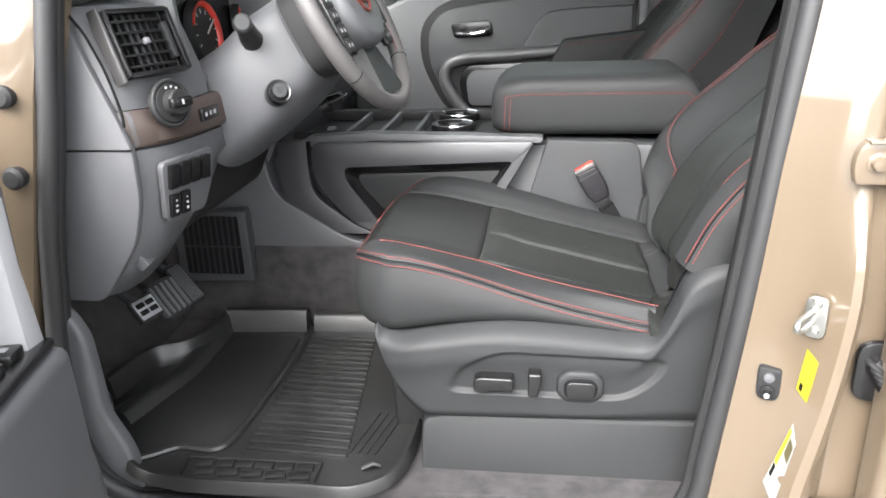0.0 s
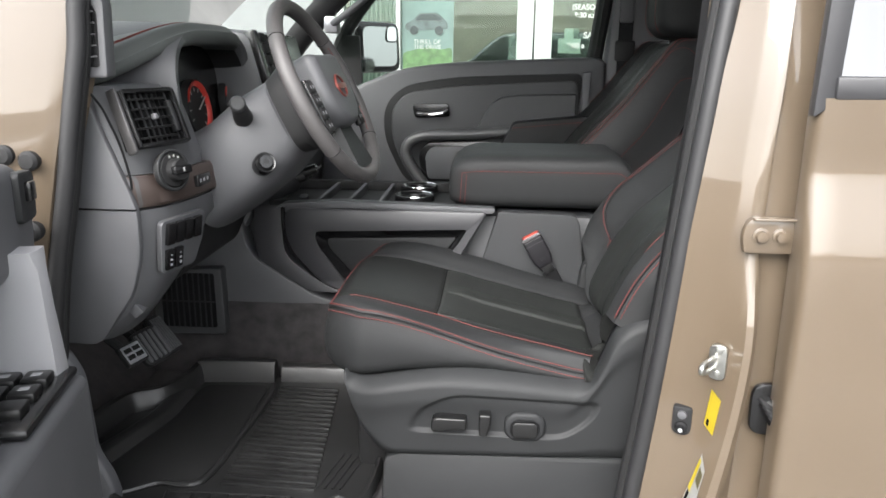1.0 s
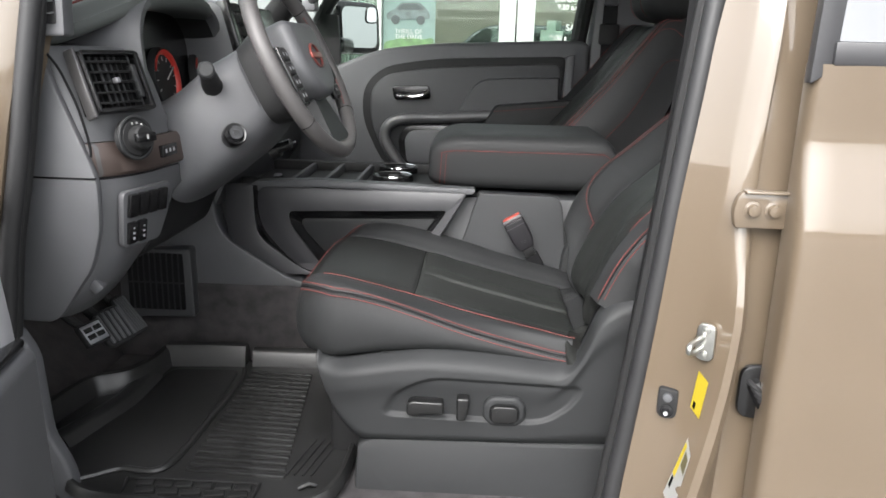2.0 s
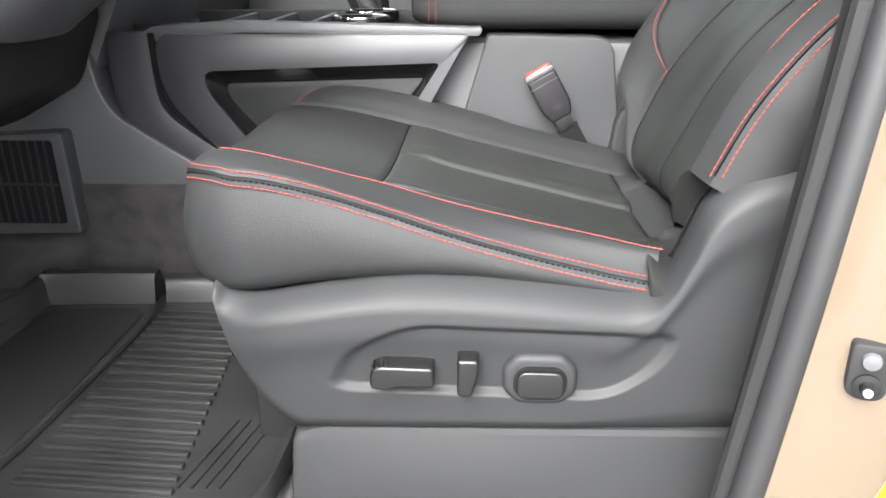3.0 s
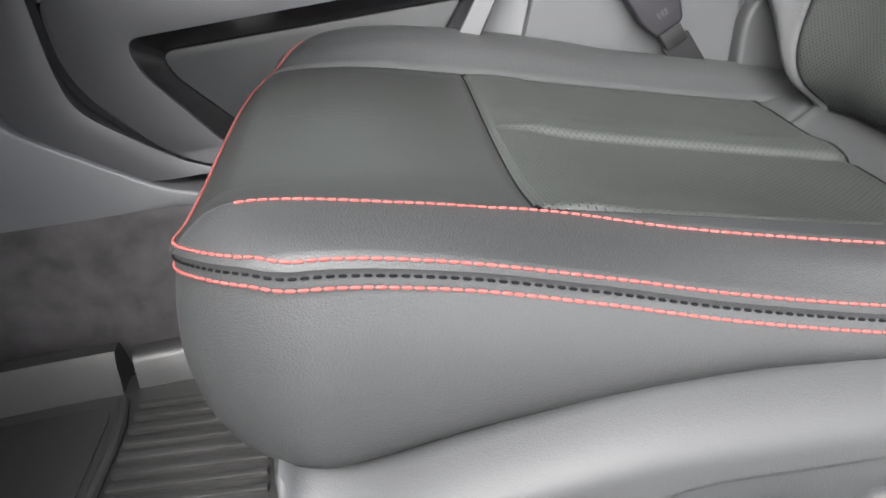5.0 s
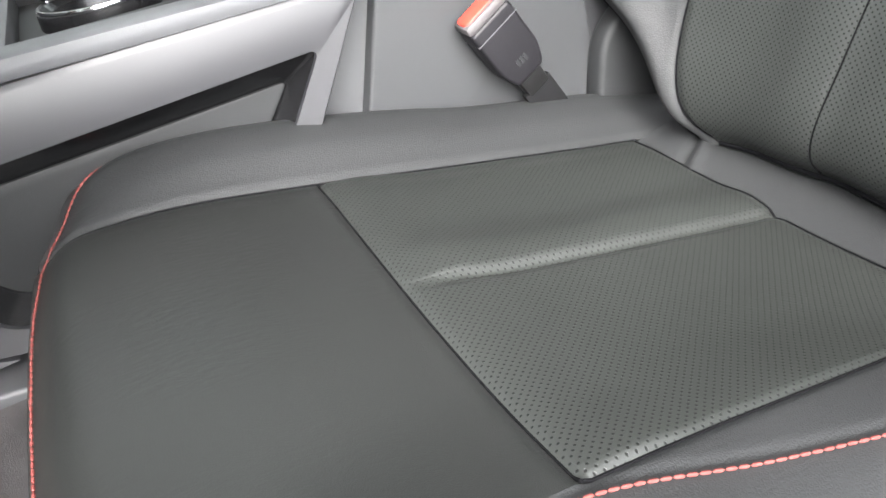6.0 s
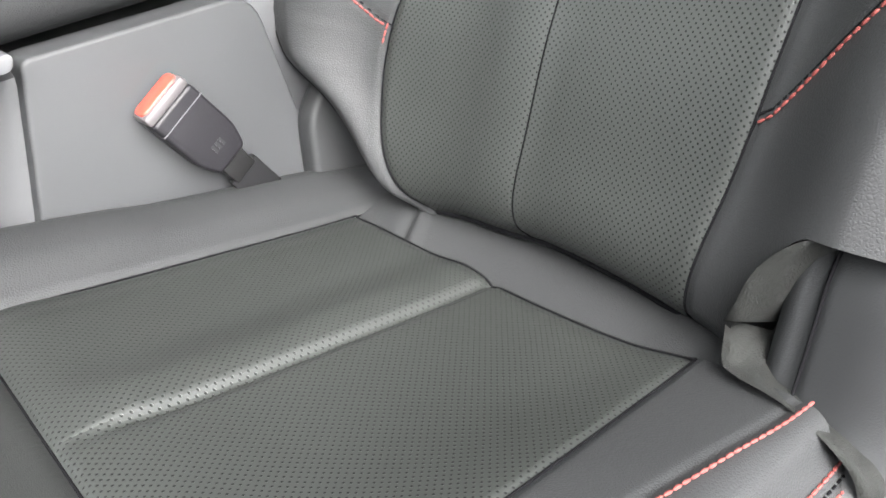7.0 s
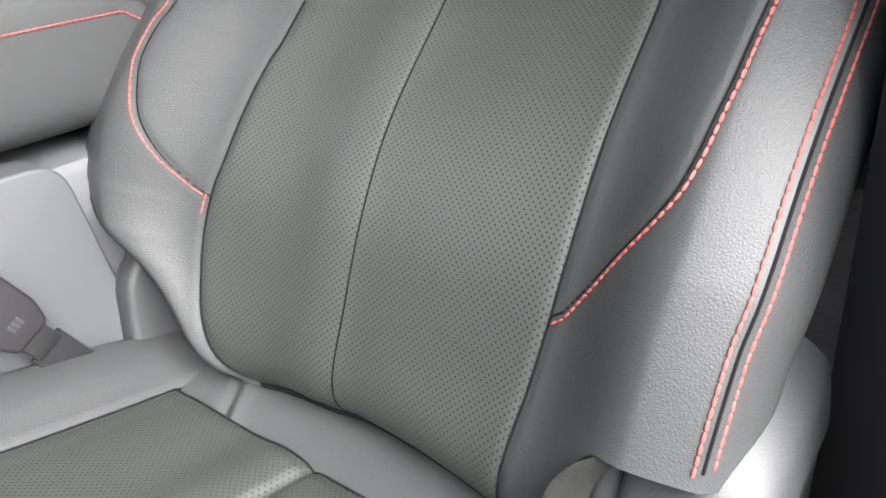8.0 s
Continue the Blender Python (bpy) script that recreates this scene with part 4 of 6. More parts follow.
pil = loft([[(lean(xx, z), y + 0.16 * max(0, z - 1.33), z) for xx, y in ((-0.42, -0.86), (-0.435, -0.915), (-0.46, -0.93), (-0.60, -0.945), (-0.66, -0.97), (-0.66, -0.80), (-0.5, -0.80))] for z in span(0.5, 2.0, 30)])
setting("wall_front_pillar", pil, PAINT, "tan painted door pillar", "pillar")
setting("wall_fender", slab(rounded([(-2.4, 0.5), (-2.4, 1.2), (-0.70, 1.36), (-0.66, 1.0), (-0.66, 0.5)], 0.03), "y", -1.03, -0.90, 0.02), PAINT, "tan painted front wing", "wing")


def bump_stop(x, y, z, r=0.017):
    b = thing("door_bump_stop", "black rubber door bump stop on tan pillar", "rubber stop", "pillar stops", (x, y, z))
    part("cap", turned(lathe([(0.0, 0.010), (r * 0.7, 0.009), (r, 0.004), (r, 0.0), (r * 0.9, -0.012), (0, -0.012)]), pose(0, 0, 0, 90, 0, 0)), MATT_BLACK, b)


bump_stop(-0.467, -0.936, 1.306)
bump_stop(-0.508, -0.937, 1.315)
bump_stop(-0.476, -0.937, 1.186, 0.0175)

# door seals
sealA = [(-0.364, -0.885, 1.62), (-0.389, -0.895, 1.48), (-0.411, -0.900, 1.36), (-0.434, -0.90, 1.24), (-0.465, -0.90, 1.10), (-0.486, -0.90, 0.96), (-0.50, -0.905, 0.82), (-0.49, -0.91, 0.68), (-0.43, -0.905, 0.60), (-0.3, -0.90, 0.583), (0.3, -0.90, 0.583), (0.50, -0.90, 0.59), (0.555, -0.90, 0.64), (0.572, -0.90, 0.75), (0.60, -0.90, 1.0), (0.625, -0.895, 1.25), (0.65, -0.885, 1.48), (0.68, -0.85, 1.72), (0.69, -0.78, 1.86), (0.6, -0.74, 1.92), (0.1, -0.73, 1.935), (-0.05, -0.76, 1.90), (-0.24, -0.84, 1.74)]
seal = thing("door_seal", "black rubber seal round the open door frame", "door seal")
part("bead", tube([tuple(q) for q in spline(sealA, 8, True)], 0.0155, 12, closed=True), RUBBER, seal)
part("lip", tube([tuple(Vector(q) + Vector((0.003 if q[0] < 0 else -0.012, 0.02, 0))) for q in spline(sealA, 8, True)], 0.012, 10, closed=True), MATT_BLACK, seal)
setting("trim_sill", join(box(-0.50, 0.62, -0.975, -0.84, 0.54, 0.574, 0.008), slab(rounded([(-0.98, 0.35), (-1.0, 0.50), (-0.965, 0.56), (-0.90, 0.56), (-0.90, 0.35)], 0.02), "x", -0.7, 2.0)), PAINT, "tan painted door sill", "sill")
setting("trim_sill_plate", box(-0.42, 0.55, -0.88, -0.80, 0.575, 0.60, 0.008), DASH, "dark plastic sill plate", "sill plate")

setting("trim_kick", slab(rounded([(-0.56, 0.56), (-0.56, 0.95), (-0.483, 0.947), (-0.455, 0.896), (-0.445, 0.74), (-0.416, 0.684), (-0.395, 0.59), (-0.395, 0.56)], 0.02), "y", -0.888, -0.855, 0.012, 3), DASH, "dark plastic kick trim", "trim")

# centre pillar with its pressed step
def bp(z):
    k = 0.0875 * (z - 1.0)
    wav = 0.018 * math.sin(max(0, min(1, (z - 0.75) / 0.45)) * math.pi)
    g = 1 - 0.68 * min(max((z - 1.06) / 0.13, 0), 1)
    ridge = lambda y: -0.950 + (y + 0.950) * g
    return [(0.585 + k, -0.86), (0.598 + k, -0.905), (0.615 + k, -0.918), (0.640 + k, -0.932), (0.655 + k + wav * 0.4, -0.948), (0.662 + k + wav * 0.5, ridge(-0.957)), (0.678 + k + wav * 0.7, ridge(-0.983)), (0.686 + k + wav * 0.8, ridge(-0.997)),
            (0.697 + k * 0.9 + wav * 0.8, ridge(-1.000)), (0.707 + k * 0.7 + wav * 0.7, ridge(-0.992)), (0.715 + k * 0.5 + wav * 0.4, ridge(-0.968)), (0.725 + k * 0.3, -0.956), (0.745, -0.955), (0.84, -0.955), (0.84, -0.80), (0.66, -0.80)]
rows = []
for z in span(0.5, 1.95, 40):
    tum = -0.13 * max(0, z - 1.20) if z < 1.45 else -0.0325 - 0.55 * (z - 1.45) ** 1.15
    rows.append([(x, y - tum * 0.5, z) for x, y in bp(z)])
setting("wall_centre_pillar", loft(rows), PAINT, "glossy tan painted centre door pillar", "pillar")
setting("trim_centre_pillar", slab(rounded([(0.64, 0.6), (0.68, 1.2), (0.74, 1.92), (0.86, 1.92), (0.86, 0.6)], 0.03), "y", -0.865, -0.80, 0.01), MATT_BLACK, "dark inner pillar trim", "trim")

# near-black sheet over the tan inner face, standing for the dark behind the seat
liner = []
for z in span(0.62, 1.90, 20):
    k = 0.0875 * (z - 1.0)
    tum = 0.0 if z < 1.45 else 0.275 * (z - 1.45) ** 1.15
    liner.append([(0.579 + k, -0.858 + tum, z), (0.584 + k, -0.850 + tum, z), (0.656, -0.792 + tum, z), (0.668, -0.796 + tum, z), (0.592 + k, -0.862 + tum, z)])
setting("trim_pillar_shade", loft(liner), DEEP_BLACK, "near-black sheet on the centre pillar for the dark cab behind", "trim")

# rear door
SATIN_BLACK = mat("satin_black_frame", (0.022, 0.022, 0.024), 0.42, vary=0.08, grain=0.05)
rear = thing("rear_door", "closed tan rear door with black window trim", "car door")
RD = smooth_table([(0.40, 1.020), (0.70, 1.034), (0.95, 1.042), (1.10, 1.043), (1.19, 1.041), (1.22, 1.037), (1.26, 1.029), (1.32, 1.0155), (1.337, 1.0145), (1.355, 1.0155), (1.40, 1.0185), (1.46, 1.022)])
def rd(z):
    return -RD(z)
x0 = 0.757
skin = loft([[(x0 + 0.004, -0.975, z), (x0, rd(z) + 0.016, z), (x0 + 0.004, rd(z) + 0.006, z), (x0 + 0.012, rd(z), z), (x0 + 0.05, rd(z) - 0.002, z), (1.2, rd(z) - 0.006, z), (1.75, rd(z), z), (1.75, -0.975, z)] for z in span(0.48, 1.432, 60)])
part("door_skin", skin, PAINT, rear, angle=60)
part("window_frame", slab(rounded([(0.752, 1.405, 0.004), (0.782, 1.425, 0.006), (0.80, 1.92), (0.765, 1.92)], 0.004), "y", -1.018, -0.998, 0.003), SATIN_BLACK, rear, "matt black window frame")
part("belt_moulding", box(0.777, 1.75, -1.024, -0.985, 1.430, 1.462, 0.004), SATIN_BLACK, rear, "matt black waistline moulding")
part("pane", slab([(-0.998, 1.445), (-0.993, 1.445), (-0.885, 1.92), (-0.890, 1.92)], "x", 0.785, 1.75), PRIVACY, rear, "dark privacy glass")


def hinge(z):
    h = part("hinge", slab(rounded([(0.690, z - 0.028, 0.006), (0.684, z, 0.02), (0.694, z + 0.028, 0.012), (0.775, z + 0.028), (0.775, z - 0.028)], 0.006), "y", -0.982, -0.966, 0.003), PAINT, rear, "tan painted door hinge")
    part("flange", box(0.698, 0.775, -0.990, -0.968, z + 0.024, z + 0.029, 0.002), PAINT, h)
    for x in (0.712, 0.742):
        part("bolt", turned(lathe([(0.0, 0.012), (0.008, 0.011), (0.0095, 0.004), (0.013, 0.003), (0.013, 0), (0, 0)], 12), pose(x, -0.981, z, 90, 0, 0)), PAINT, h)


hinge(1.222)
hinge(0.690)
strk = thing("door_striker", "zinc plated door striker loop on pillar", "striker")
P = lambda bm: turned(bm, pose(0.672, -0.972, 1.010, 0, 0, -32))
part("plate", P(slab(rounded([(-0.014, -0.03), (-0.014, 0.03), (0.014, 0.03), (0.014, -0.03)], 0.012), "y", -0.004, 0.004, 0.0015)), ZINC, strk)
part("loop", P(tube([tuple(q) for q in spline([(-0.004, 0, 0.006), (-0.006, -0.02, 0.008), (-0.010, -0.046, 0.006), (-0.010, -0.050, -0.004), (-0.008, -0.030, -0.010), (-0.004, 0, -0.010)], 6)], 0.0045, 10)), ZINC, strk)
for dz in (-0.02, 0.02):
    part("screw", P(turned(lathe([(0, 0.004), (0.006, 0.003), (0.007, 0), (0, 0)], 12), pose(0, -0.004, dz, 90, 0, 0))), ZINC, strk)
jamb = thing("door_jamb_switch", "black door jamb courtesy light switch", "switch")
J = lambda bm: turned(bm, pose(0.637, -0.930, 0.889, 0, 0, -20))
part("plate", J(slab(rounded([(-0.016, -0.027, 0.014), (-0.016, 0.025), (0.016, 0.025), (0.016, -0.027, 0.014)], 0.006), "y", -0.014, 0.010, 0.003)), MATT_BLACK, jamb)
part("plunger", J(turned(lathe([(0, 0.016), (0.005, 0.015), (0.006, 0.006), (0.011, 0.005), (0.011, 0), (0, 0)], 16), pose(0, -0.012, -0.012, 90, 0, 0))), BLACK, jamb, "round plunger")
part("plunger_tip", J(turned(lathe([(0, 0.003), (0.0035, 0.002), (0.004, 0), (0, 0)], 12), pose(0, -0.027, -0.012, 90, 0, 0))), PALE_GREY, jamb, "pale plunger tip")
part("knob", J(turned(lathe([(0, 0.006), (0.007, 0.005), (0.008, 0), (0, 0)], 16), pose(0, -0.013, 0.011, 90, 0, 0))), DASH, jamb)
boot = thing("wiring_boot", "black rubber wiring boot between pillar and door", "wiring boot")
part("flange", slab(rounded([(0.732, 0.885), (0.732, 0.975), (0.79, 0.975), (0.79, 0.885)], 0.024), "y", -0.975, -0.962, 0.004), BLACK, boot)
for k in range(6):
    part("bellows", turned(tube([(0.0145 * math.cos(a), 0.0145 * math.sin(a), 0) for a in span(0, 2 * math.pi, 20)[:-1]], 0.0042, 8, True), pose(0.757 + 0.0045 * k, -0.975 - 0.003 * k, 0.940 - 0.008 * k, 0, 35, 0)), MATT_BLACK, boot)
part("sleeve", tube([(0.755, -0.972, 0.945), (0.785, -0.995, 0.893)], 0.0145, 14), BLACK, boot)


def sticker(name, label, quad, material, extra=()):
    s = thing(name, label, "label")
    bm = bmesh.new()
    bm.faces.new([bm.verts.new(q) for q in quad])
    bmesh.ops.solidify(bm, geom=bm.faces[:], thickness=0.0008)
    part("sheet", bm, material, s)
    q = [Vector(p) for p in quad]
    n = (q[1] - q[0]).cross(q[3] - q[0]).normalized()
    if n.y > 0:
        n = -n
    for u0, u1, v0, v1, m in extra:
        at = lambda u, v: q[0].lerp(q[1], u).lerp(q[3].lerp(q[2], u), v) + n * 0.0012
        b2 = bmesh.new()
        b2.faces.new([b2.verts.new(at(u, v)) for u, v in ((u0, v0), (u1, v0), (u1, v1), (u0, v1))])
        bmesh.ops.solidify(b2, geom=b2.faces[:], thickness=0.0004)
        part("printed_bar", b2, m, s)


def on_pillar(z, f):
    (xa, ya), (xb, yb) = bp(z)[5:7]
    return (xa + (xb - xa) * f - 0.0012, ya + (yb - ya) * f - 0.001, z)


sticker("yellow_caution_label", "small yellow caution label with printed bars", [on_pillar(0.958, 0.2), on_pillar(0.945, 0.85), on_pillar(0.882, 0.85), on_pillar(0.895, 0.2)], YELLOW,
        [(0.2, 0.45, 0.75, 0.92, BLACK)])
sticker("white_data_label", "white tyre data label with printed bars", [on_pillar(0.845, 0.55), on_pillar(0.818, 1.0), on_pillar(0.706, 0.85), on_pillar(0.735, 0.0)], WHITE,
        [(0.05, 0.3, 0.05, 0.6, YELLOW), (0.4, 0.9, 0.1, 0.35, mat("dark_print", (0.08, 0.07, 0.03), 0.5)), (0.1, 0.28, 0.62, 0.8, BLACK)])

# ---- dashboard ----
FACE = smooth_table([(-0.84, -0.352), (-0.81, -0.325), (-0.77, -0.302), (-0.70, -0.288), (-0.60, -0.282), (-0.45, -0.285), (-0.25, -0.30), (0.2, -0.31), (0.75, -0.33)])
LOW = smooth_table([(-0.84, 0.945), (-0.80, 0.948), (-0.70, 0.985), (-0.60, 1.035), (-0.50, 1.085), (-0.40, 1.12), (-0.25, 1.14), (0.75, 1.10)])
dash = thing("dashboard", "charcoal dashboard with red stitched soft top", "dashboard")


def dash_strip(prof, y0, y1, n=40):
    return loft([prof(y) for y in span(y0, y1, n)])


def lower_prof(y):
    f, b = FACE(y), LOW(y)
    return [(-0.62, y, b + 0.02), (f - 0.11, y, b), (f - 0.085, y, b + 0.006), (f - 0.045, y, b + 0.06), (f - 0.018, y, b + 0.12 if b < 1.06 else b + 0.06), (f - 0.004, y, max(1.165, b + 0.07)), (f - 0.004, y, 1.202), (f - 0.02, y, 1.207), (-0.62, y, 1.207)]


part("knee_panel", dash_strip(lower_prof, -0.835, -0.22), DASH, dash, angle=50)


def trim_prof(y):
    f = FACE(y)
    return [(f - 0.05, y, 1.208), (f + 0.002, y, 1.208), (f + 0.006, y, 1.214), (f + 0.000, y, 1.258), (f - 0.006, y, 1.266), (f - 0.05, y, 1.266)]


part("trim_strip", dash_strip(trim_prof, -0.838, -0.55), BRONZE, dash, "dark bronze metallic trim strip")
part("trim_end", dash_strip(trim_prof, -0.845, -0.825, 4), DARK_SATIN, dash, "bright trim end")


def upper_prof(y):
    f = FACE(y)
    return [(-0.62, y, 1.267), (f - 0.012, y, 1.267), (f - 0.014, y, 1.30), (f - 0.035, y, 1.36), (f - 0.055, y, 1.412), (f - 0.066, y, 1.424), (-0.62, y, 1.43)]


part("upper_panel", dash_strip(upper_prof, -0.835, -0.63), DASH, dash, angle=50)
side_pts = [(-0.60, 0.95), (-0.44, 0.945), (-0.42, 0.957), (-0.355, 1.05), (-0.335, 1.12), (-0.333, 1.205), (-0.352, 1.26), (-0.368, 1.30), (-0.395, 1.37), (-0.415, 1.45), (-0.60, 1.46)]
part("end_panel", slab(rounded(side_pts, 0.02), "y", -0.848, -0.83, 0.006), DASH, dash, "grained end panel")
part("end_groove", tube([tuple(q) for q in spline([(-0.412, -0.849, 1.43), (-0.383, -0.849, 1.394), (-0.367, -0.849, 1.361), (-0.353, -0.849, 1.324), (-0.340, -0.849, 1.269), (-0.339, -0.849, 1.245)], 6)], 0.0022, 8), DEEP_BLACK, dash, "dark groove")
part("end_seam", box(-0.48, -0.336, -0.8495, -0.84, 1.2065, 1.2095), BLACK, dash)

VANE = mat("vent_slat_plastic", (0.010, 0.010, 0.0105), 0.4, spec=0.3, vary=0.05)

part("under_panel", slab(rounded([(-0.50, 0.94), (-0.47, 1.19), (-0.37, 1.19), (-0.315, 1.13), (-0.37, 1.01)], 0.02), "y", -0.60, -0.235, 0.01), MATT_BLACK, dash, "black panel under the column")

# side air vent, turned a little to the door
VENT = pose(-0.326, -0.764, 1.366, 0, -20, -16) @ Matrix.Diagonal((1, 0.82, 1, 1))
def V(bm):
    return turned(bm, VENT)
me = V(join(*[box(-0.008, 0.012, -0.088, -0.080, -0.052, 0.052, 0.002), box(-0.008, 0.010, 0.072, 0.084, -0.052, 0.052, 0.003), box(-0.008, 0.010, -0.08, 0.076, 0.046, 0.054, 0.002), box(-0.008, 0.010, -0.08, 0.076, -0.054, -0.046, 0.002)]))
vent = part("air_vent", me, BLACK, dash, "gloss black side air vent")
part("satin_edge", V(box(-0.016, 0.006, -0.098, -0.089, -0.060, 0.058, 0.003)), DARK_SATIN, vent, "satin dark metal edge")
part("backing", V(box(-0.030, -0.013, -0.082, 0.076, -0.05, 0.05)), DEEP_BLACK, vent)
for k in range(5):
    part("slat", V(turned(box(-0.012, 0.005, -0.080, 0.050, -0.0018, 0.0018, 0.0008), pose(0, 0, -0.036 + 0.018 * k, 0, 14, 0))), VANE, vent)
for k in range(7):
    part("vane", V(box(-0.013, -0.004, -0.070 + 0.018 * k, -0.0672 + 0.018 * k, -0.046, 0.046)), VANE, vent)
part("tab", V(box(0.004, 0.014, -0.016, -0.004, -0.005, 0.005, 0.002)), SILVER, vent)
part("thumb_wheel", V(box(-0.01, 0.006, 0.056, 0.068, -0.03, 0.03, 0.003)), PLASTIC, vent)

# light switch on the trim strip
KN = pose(-0.290, -0.782, 1.272, 0, 82, -22)
kn = part("light_knob", turned(lathe([(0, 0.022), (0.018, 0.022), (0.0205, 0.019), (0.021, 0.004), (0.030, 0.003), (0.033, 0.0), (0.036, -0.012), (0, -0.012)], 32), KN), MATT_BLACK, dash, "round headlight switch")
part("grip", turned(box(-0.008, 0.008, -0.021, 0.021, 0.016, 0.028, 0.003), KN), BLACK, kn)
part("ring", turned(tube([(0.036 * math.cos(a), 0.036 * math.sin(a), 0.0) for a in span(0, 2 * math.pi, 40)[:-1]], 0.0035, 8, True), KN), PLASTIC, kn)
part("printed_mark", turned(join(*[box(0.026 * math.cos(a) - 0.002, 0.026 * math.cos(a) + 0.002, 0.026 * math.sin(a) - 0.002, 0.026 * math.sin(a) + 0.002, 0.0030, 0.0040) for a in (2.6, 3.0, 3.4)], box(-0.004, 0.004, -0.002, 0.002, 0.0278, 0.0284)), KN), WHITE, kn)
part("dimmer_button", box(FACE(-0.665) - 0.002, FACE(-0.665) + 0.008, -0.70, -0.635, 1.226, 1.248, 0.002), BLACK, dash, "small black button row")
part("printed_mark", join(*[box(FACE(-0.665) + 0.008, FACE(-0.665) + 0.0086, -0.692 + 0.018 * k, -0.684 + 0.018 * k, 1.234, 1.241) for k in range(3)]), PALE_GREY, dash)

# switch block below
SW = lambda bm: turned(bm, pose(-0.298, -0.752, 1.13, 0, 6, -16))
well = part("switch_bank", SW(slab(rounded([(-0.055, -0.055), (-0.058, 0.048), (0.068, 0.052), (0.066, 0.0), (0.04, -0.055)], 0.012), "x", -0.01, 0.0015, 0.001)), DASH, dash, "switch bank")
for j, (z0, z1, ys) in enumerate(((0.002, 0.044, (-0.048, -0.022, 0.004, 0.030)), (-0.048, -0.008, (-0.048, -0.022)))):
    for k, y in enumerate(ys):
        sw = part("rocker", SW(turned(box(0.000, 0.0085, y, y + 0.021, z0, z1, 0.0015), pose(0, 0, 0, 0, 3, 0))), BLACK, well)
        if k < 2:
            part("printed_mark", SW(join(box(0.0084, 0.0090, y + 0.008, y + 0.013, z0 + 0.008, z0 + 0.013), box(0.0084, 0.0090, y + 0.008, y + 0.013, z0 + 0.018, z0 + 0.022), box(0.0084, 0.0090, y + 0.009, y + 0.012, z0 + 0.028, z0 + 0.031))), PALE_GREY, sw)
part("hood_release", turned(box(-0.01, 0.012, -0.03, 0.03, -0.012, 0.012, 0.004), pose(-0.375, -0.79, 1.005, 0, -40, 10)), DASH, dash, "bonnet release lever")

# instrument hood and cluster
def hood_ring(x, grow, n=44):
    out = []
    for k in range(n):
        a = 2 * math.pi * k / n
        c, s = math.cos(a), math.sin(a)
        y = -0.425 + (0.222 + grow) * math.copysign(abs(c) ** 0.65, c)
        z = 1.398 + (0.116 + grow) * math.copysign(abs(s) ** 0.75, s)
        out.append((x - 0.10 * (z - 1.388), y, z))
    return out
part("hood_liner", loft([hood_ring(-0.50, 0.0), hood_ring(-0.38, 0.0), hood_ring(-0.334, 0.002)], caps=False), MATT_BLACK, dash, "black hood liner", 60)
part("cluster_surround", loft([hood_ring(-0.335, 0.001), hood_ring(-0.326, 0.004), hood_ring(-0.316, 0.010), hood_ring(-0.316, 0.022), hood_ring(-0.335, 0.030), hood_ring(-0.50, 0.034)], caps=False), DASH, dash, "instrument hood", 60)
cl = part("instrument_panel", loft([hood_ring(-0.41, -0.002), hood_ring(-0.405, -0.004)]), BLACK, dash, "black instrument panel with red ringed dials")
for yy in (-0.405, -0.165):
    D = pose(-0.385, yy, 1.356, 0, 82, 0) @ Matrix.Scale(1.12, 4)
    dial = part("dial", turned(lathe([(0, 0.0), (0.058, 0.0), (0.06, 0.006), (0.062, 0.0), (0.062, -0.01), (0, -0.01)], 36), D), MATT_BLACK, cl, "dial")
    arc = [(0.052 * math.cos(a), 0.052 * math.sin(a), 0.004) for a in span(radians(40), radians(250), 40)]
    part("red_ring", turned(tube(arc, 0.006, 6, flat=0.4), D), mat("red_dial_ring", (0.45, 0.035, 0.025), 0.4), dial, "red dial ring")
    part("tick", turned(join(*[turned(box(-0.001, 0.001, -0.004, 0.004, 0.001, 0.002), pose(0.040 * math.cos(a), 0.040 * math.sin(a), 0, 0, 0, math.degrees(a) - 90)) for a in span(radians(40), radians(300), 9)]), D), WHITE, dial)
    part("needle", turned(box(-0.0012, 0.0012, -0.002, 0.045, 0.004, 0.006), D @ pose(0, 0, 0, 0, 0, 30)), WHITE, dial)

# soft top pad, humped over the dials
def hump(y):
    return math.exp(-(abs(y + 0.425) / 0.285) ** 4)


def pad_edge(y):
    return -0.405 + 0.085 * hump(y)


def pad_top(x, y):
    t = min(1, max(0, (x + 0.85) / (pad_edge(y) + 0.85)))
    mid = 0.075 * math.exp(-((y - 0.02) / 0.27) ** 4)
    return 1.474 + max(0.078 * hump(y), mid) * t**1.6 - 0.025 * (1 - t) ** 2 - 0.022 * gauss(x - pad_edge(y), 0.014)


def pad_section(y):
    e = pad_edge(y)
    top = [(x, y, pad_top(x, y)) for x in [-0.88 + (e + 0.88) * (1 - (1 - q) ** 1.8) for q in span(0, 1, 40)]]
    z = top[-1][2]
    return top + [(e + 0.003, y, z - 0.008), (e, y, z - 0.022), (e - 0.012, y, z - 0.030), (e - 0.10, y, z - 0.030), (-0.88, y, 1.38)]


part("top_pad", loft([pad_section(y) for y in span(-0.842, 0.76, 90)]), SOFT, dash, "soft padded top, coloured grey-green for the windscreen's reflection", 60)
edge = [(pad_edge(y) - 0.038, y) for y in span(-0.83, 0.7, 240)]
for off in (0.0, 0.009):
    part("red_stitching", stitches([(x - off, y, pad_top(x - off, y) + 0.0008) for x, y in edge], 0.006, 0.0013), RED, dash, "red stitching")
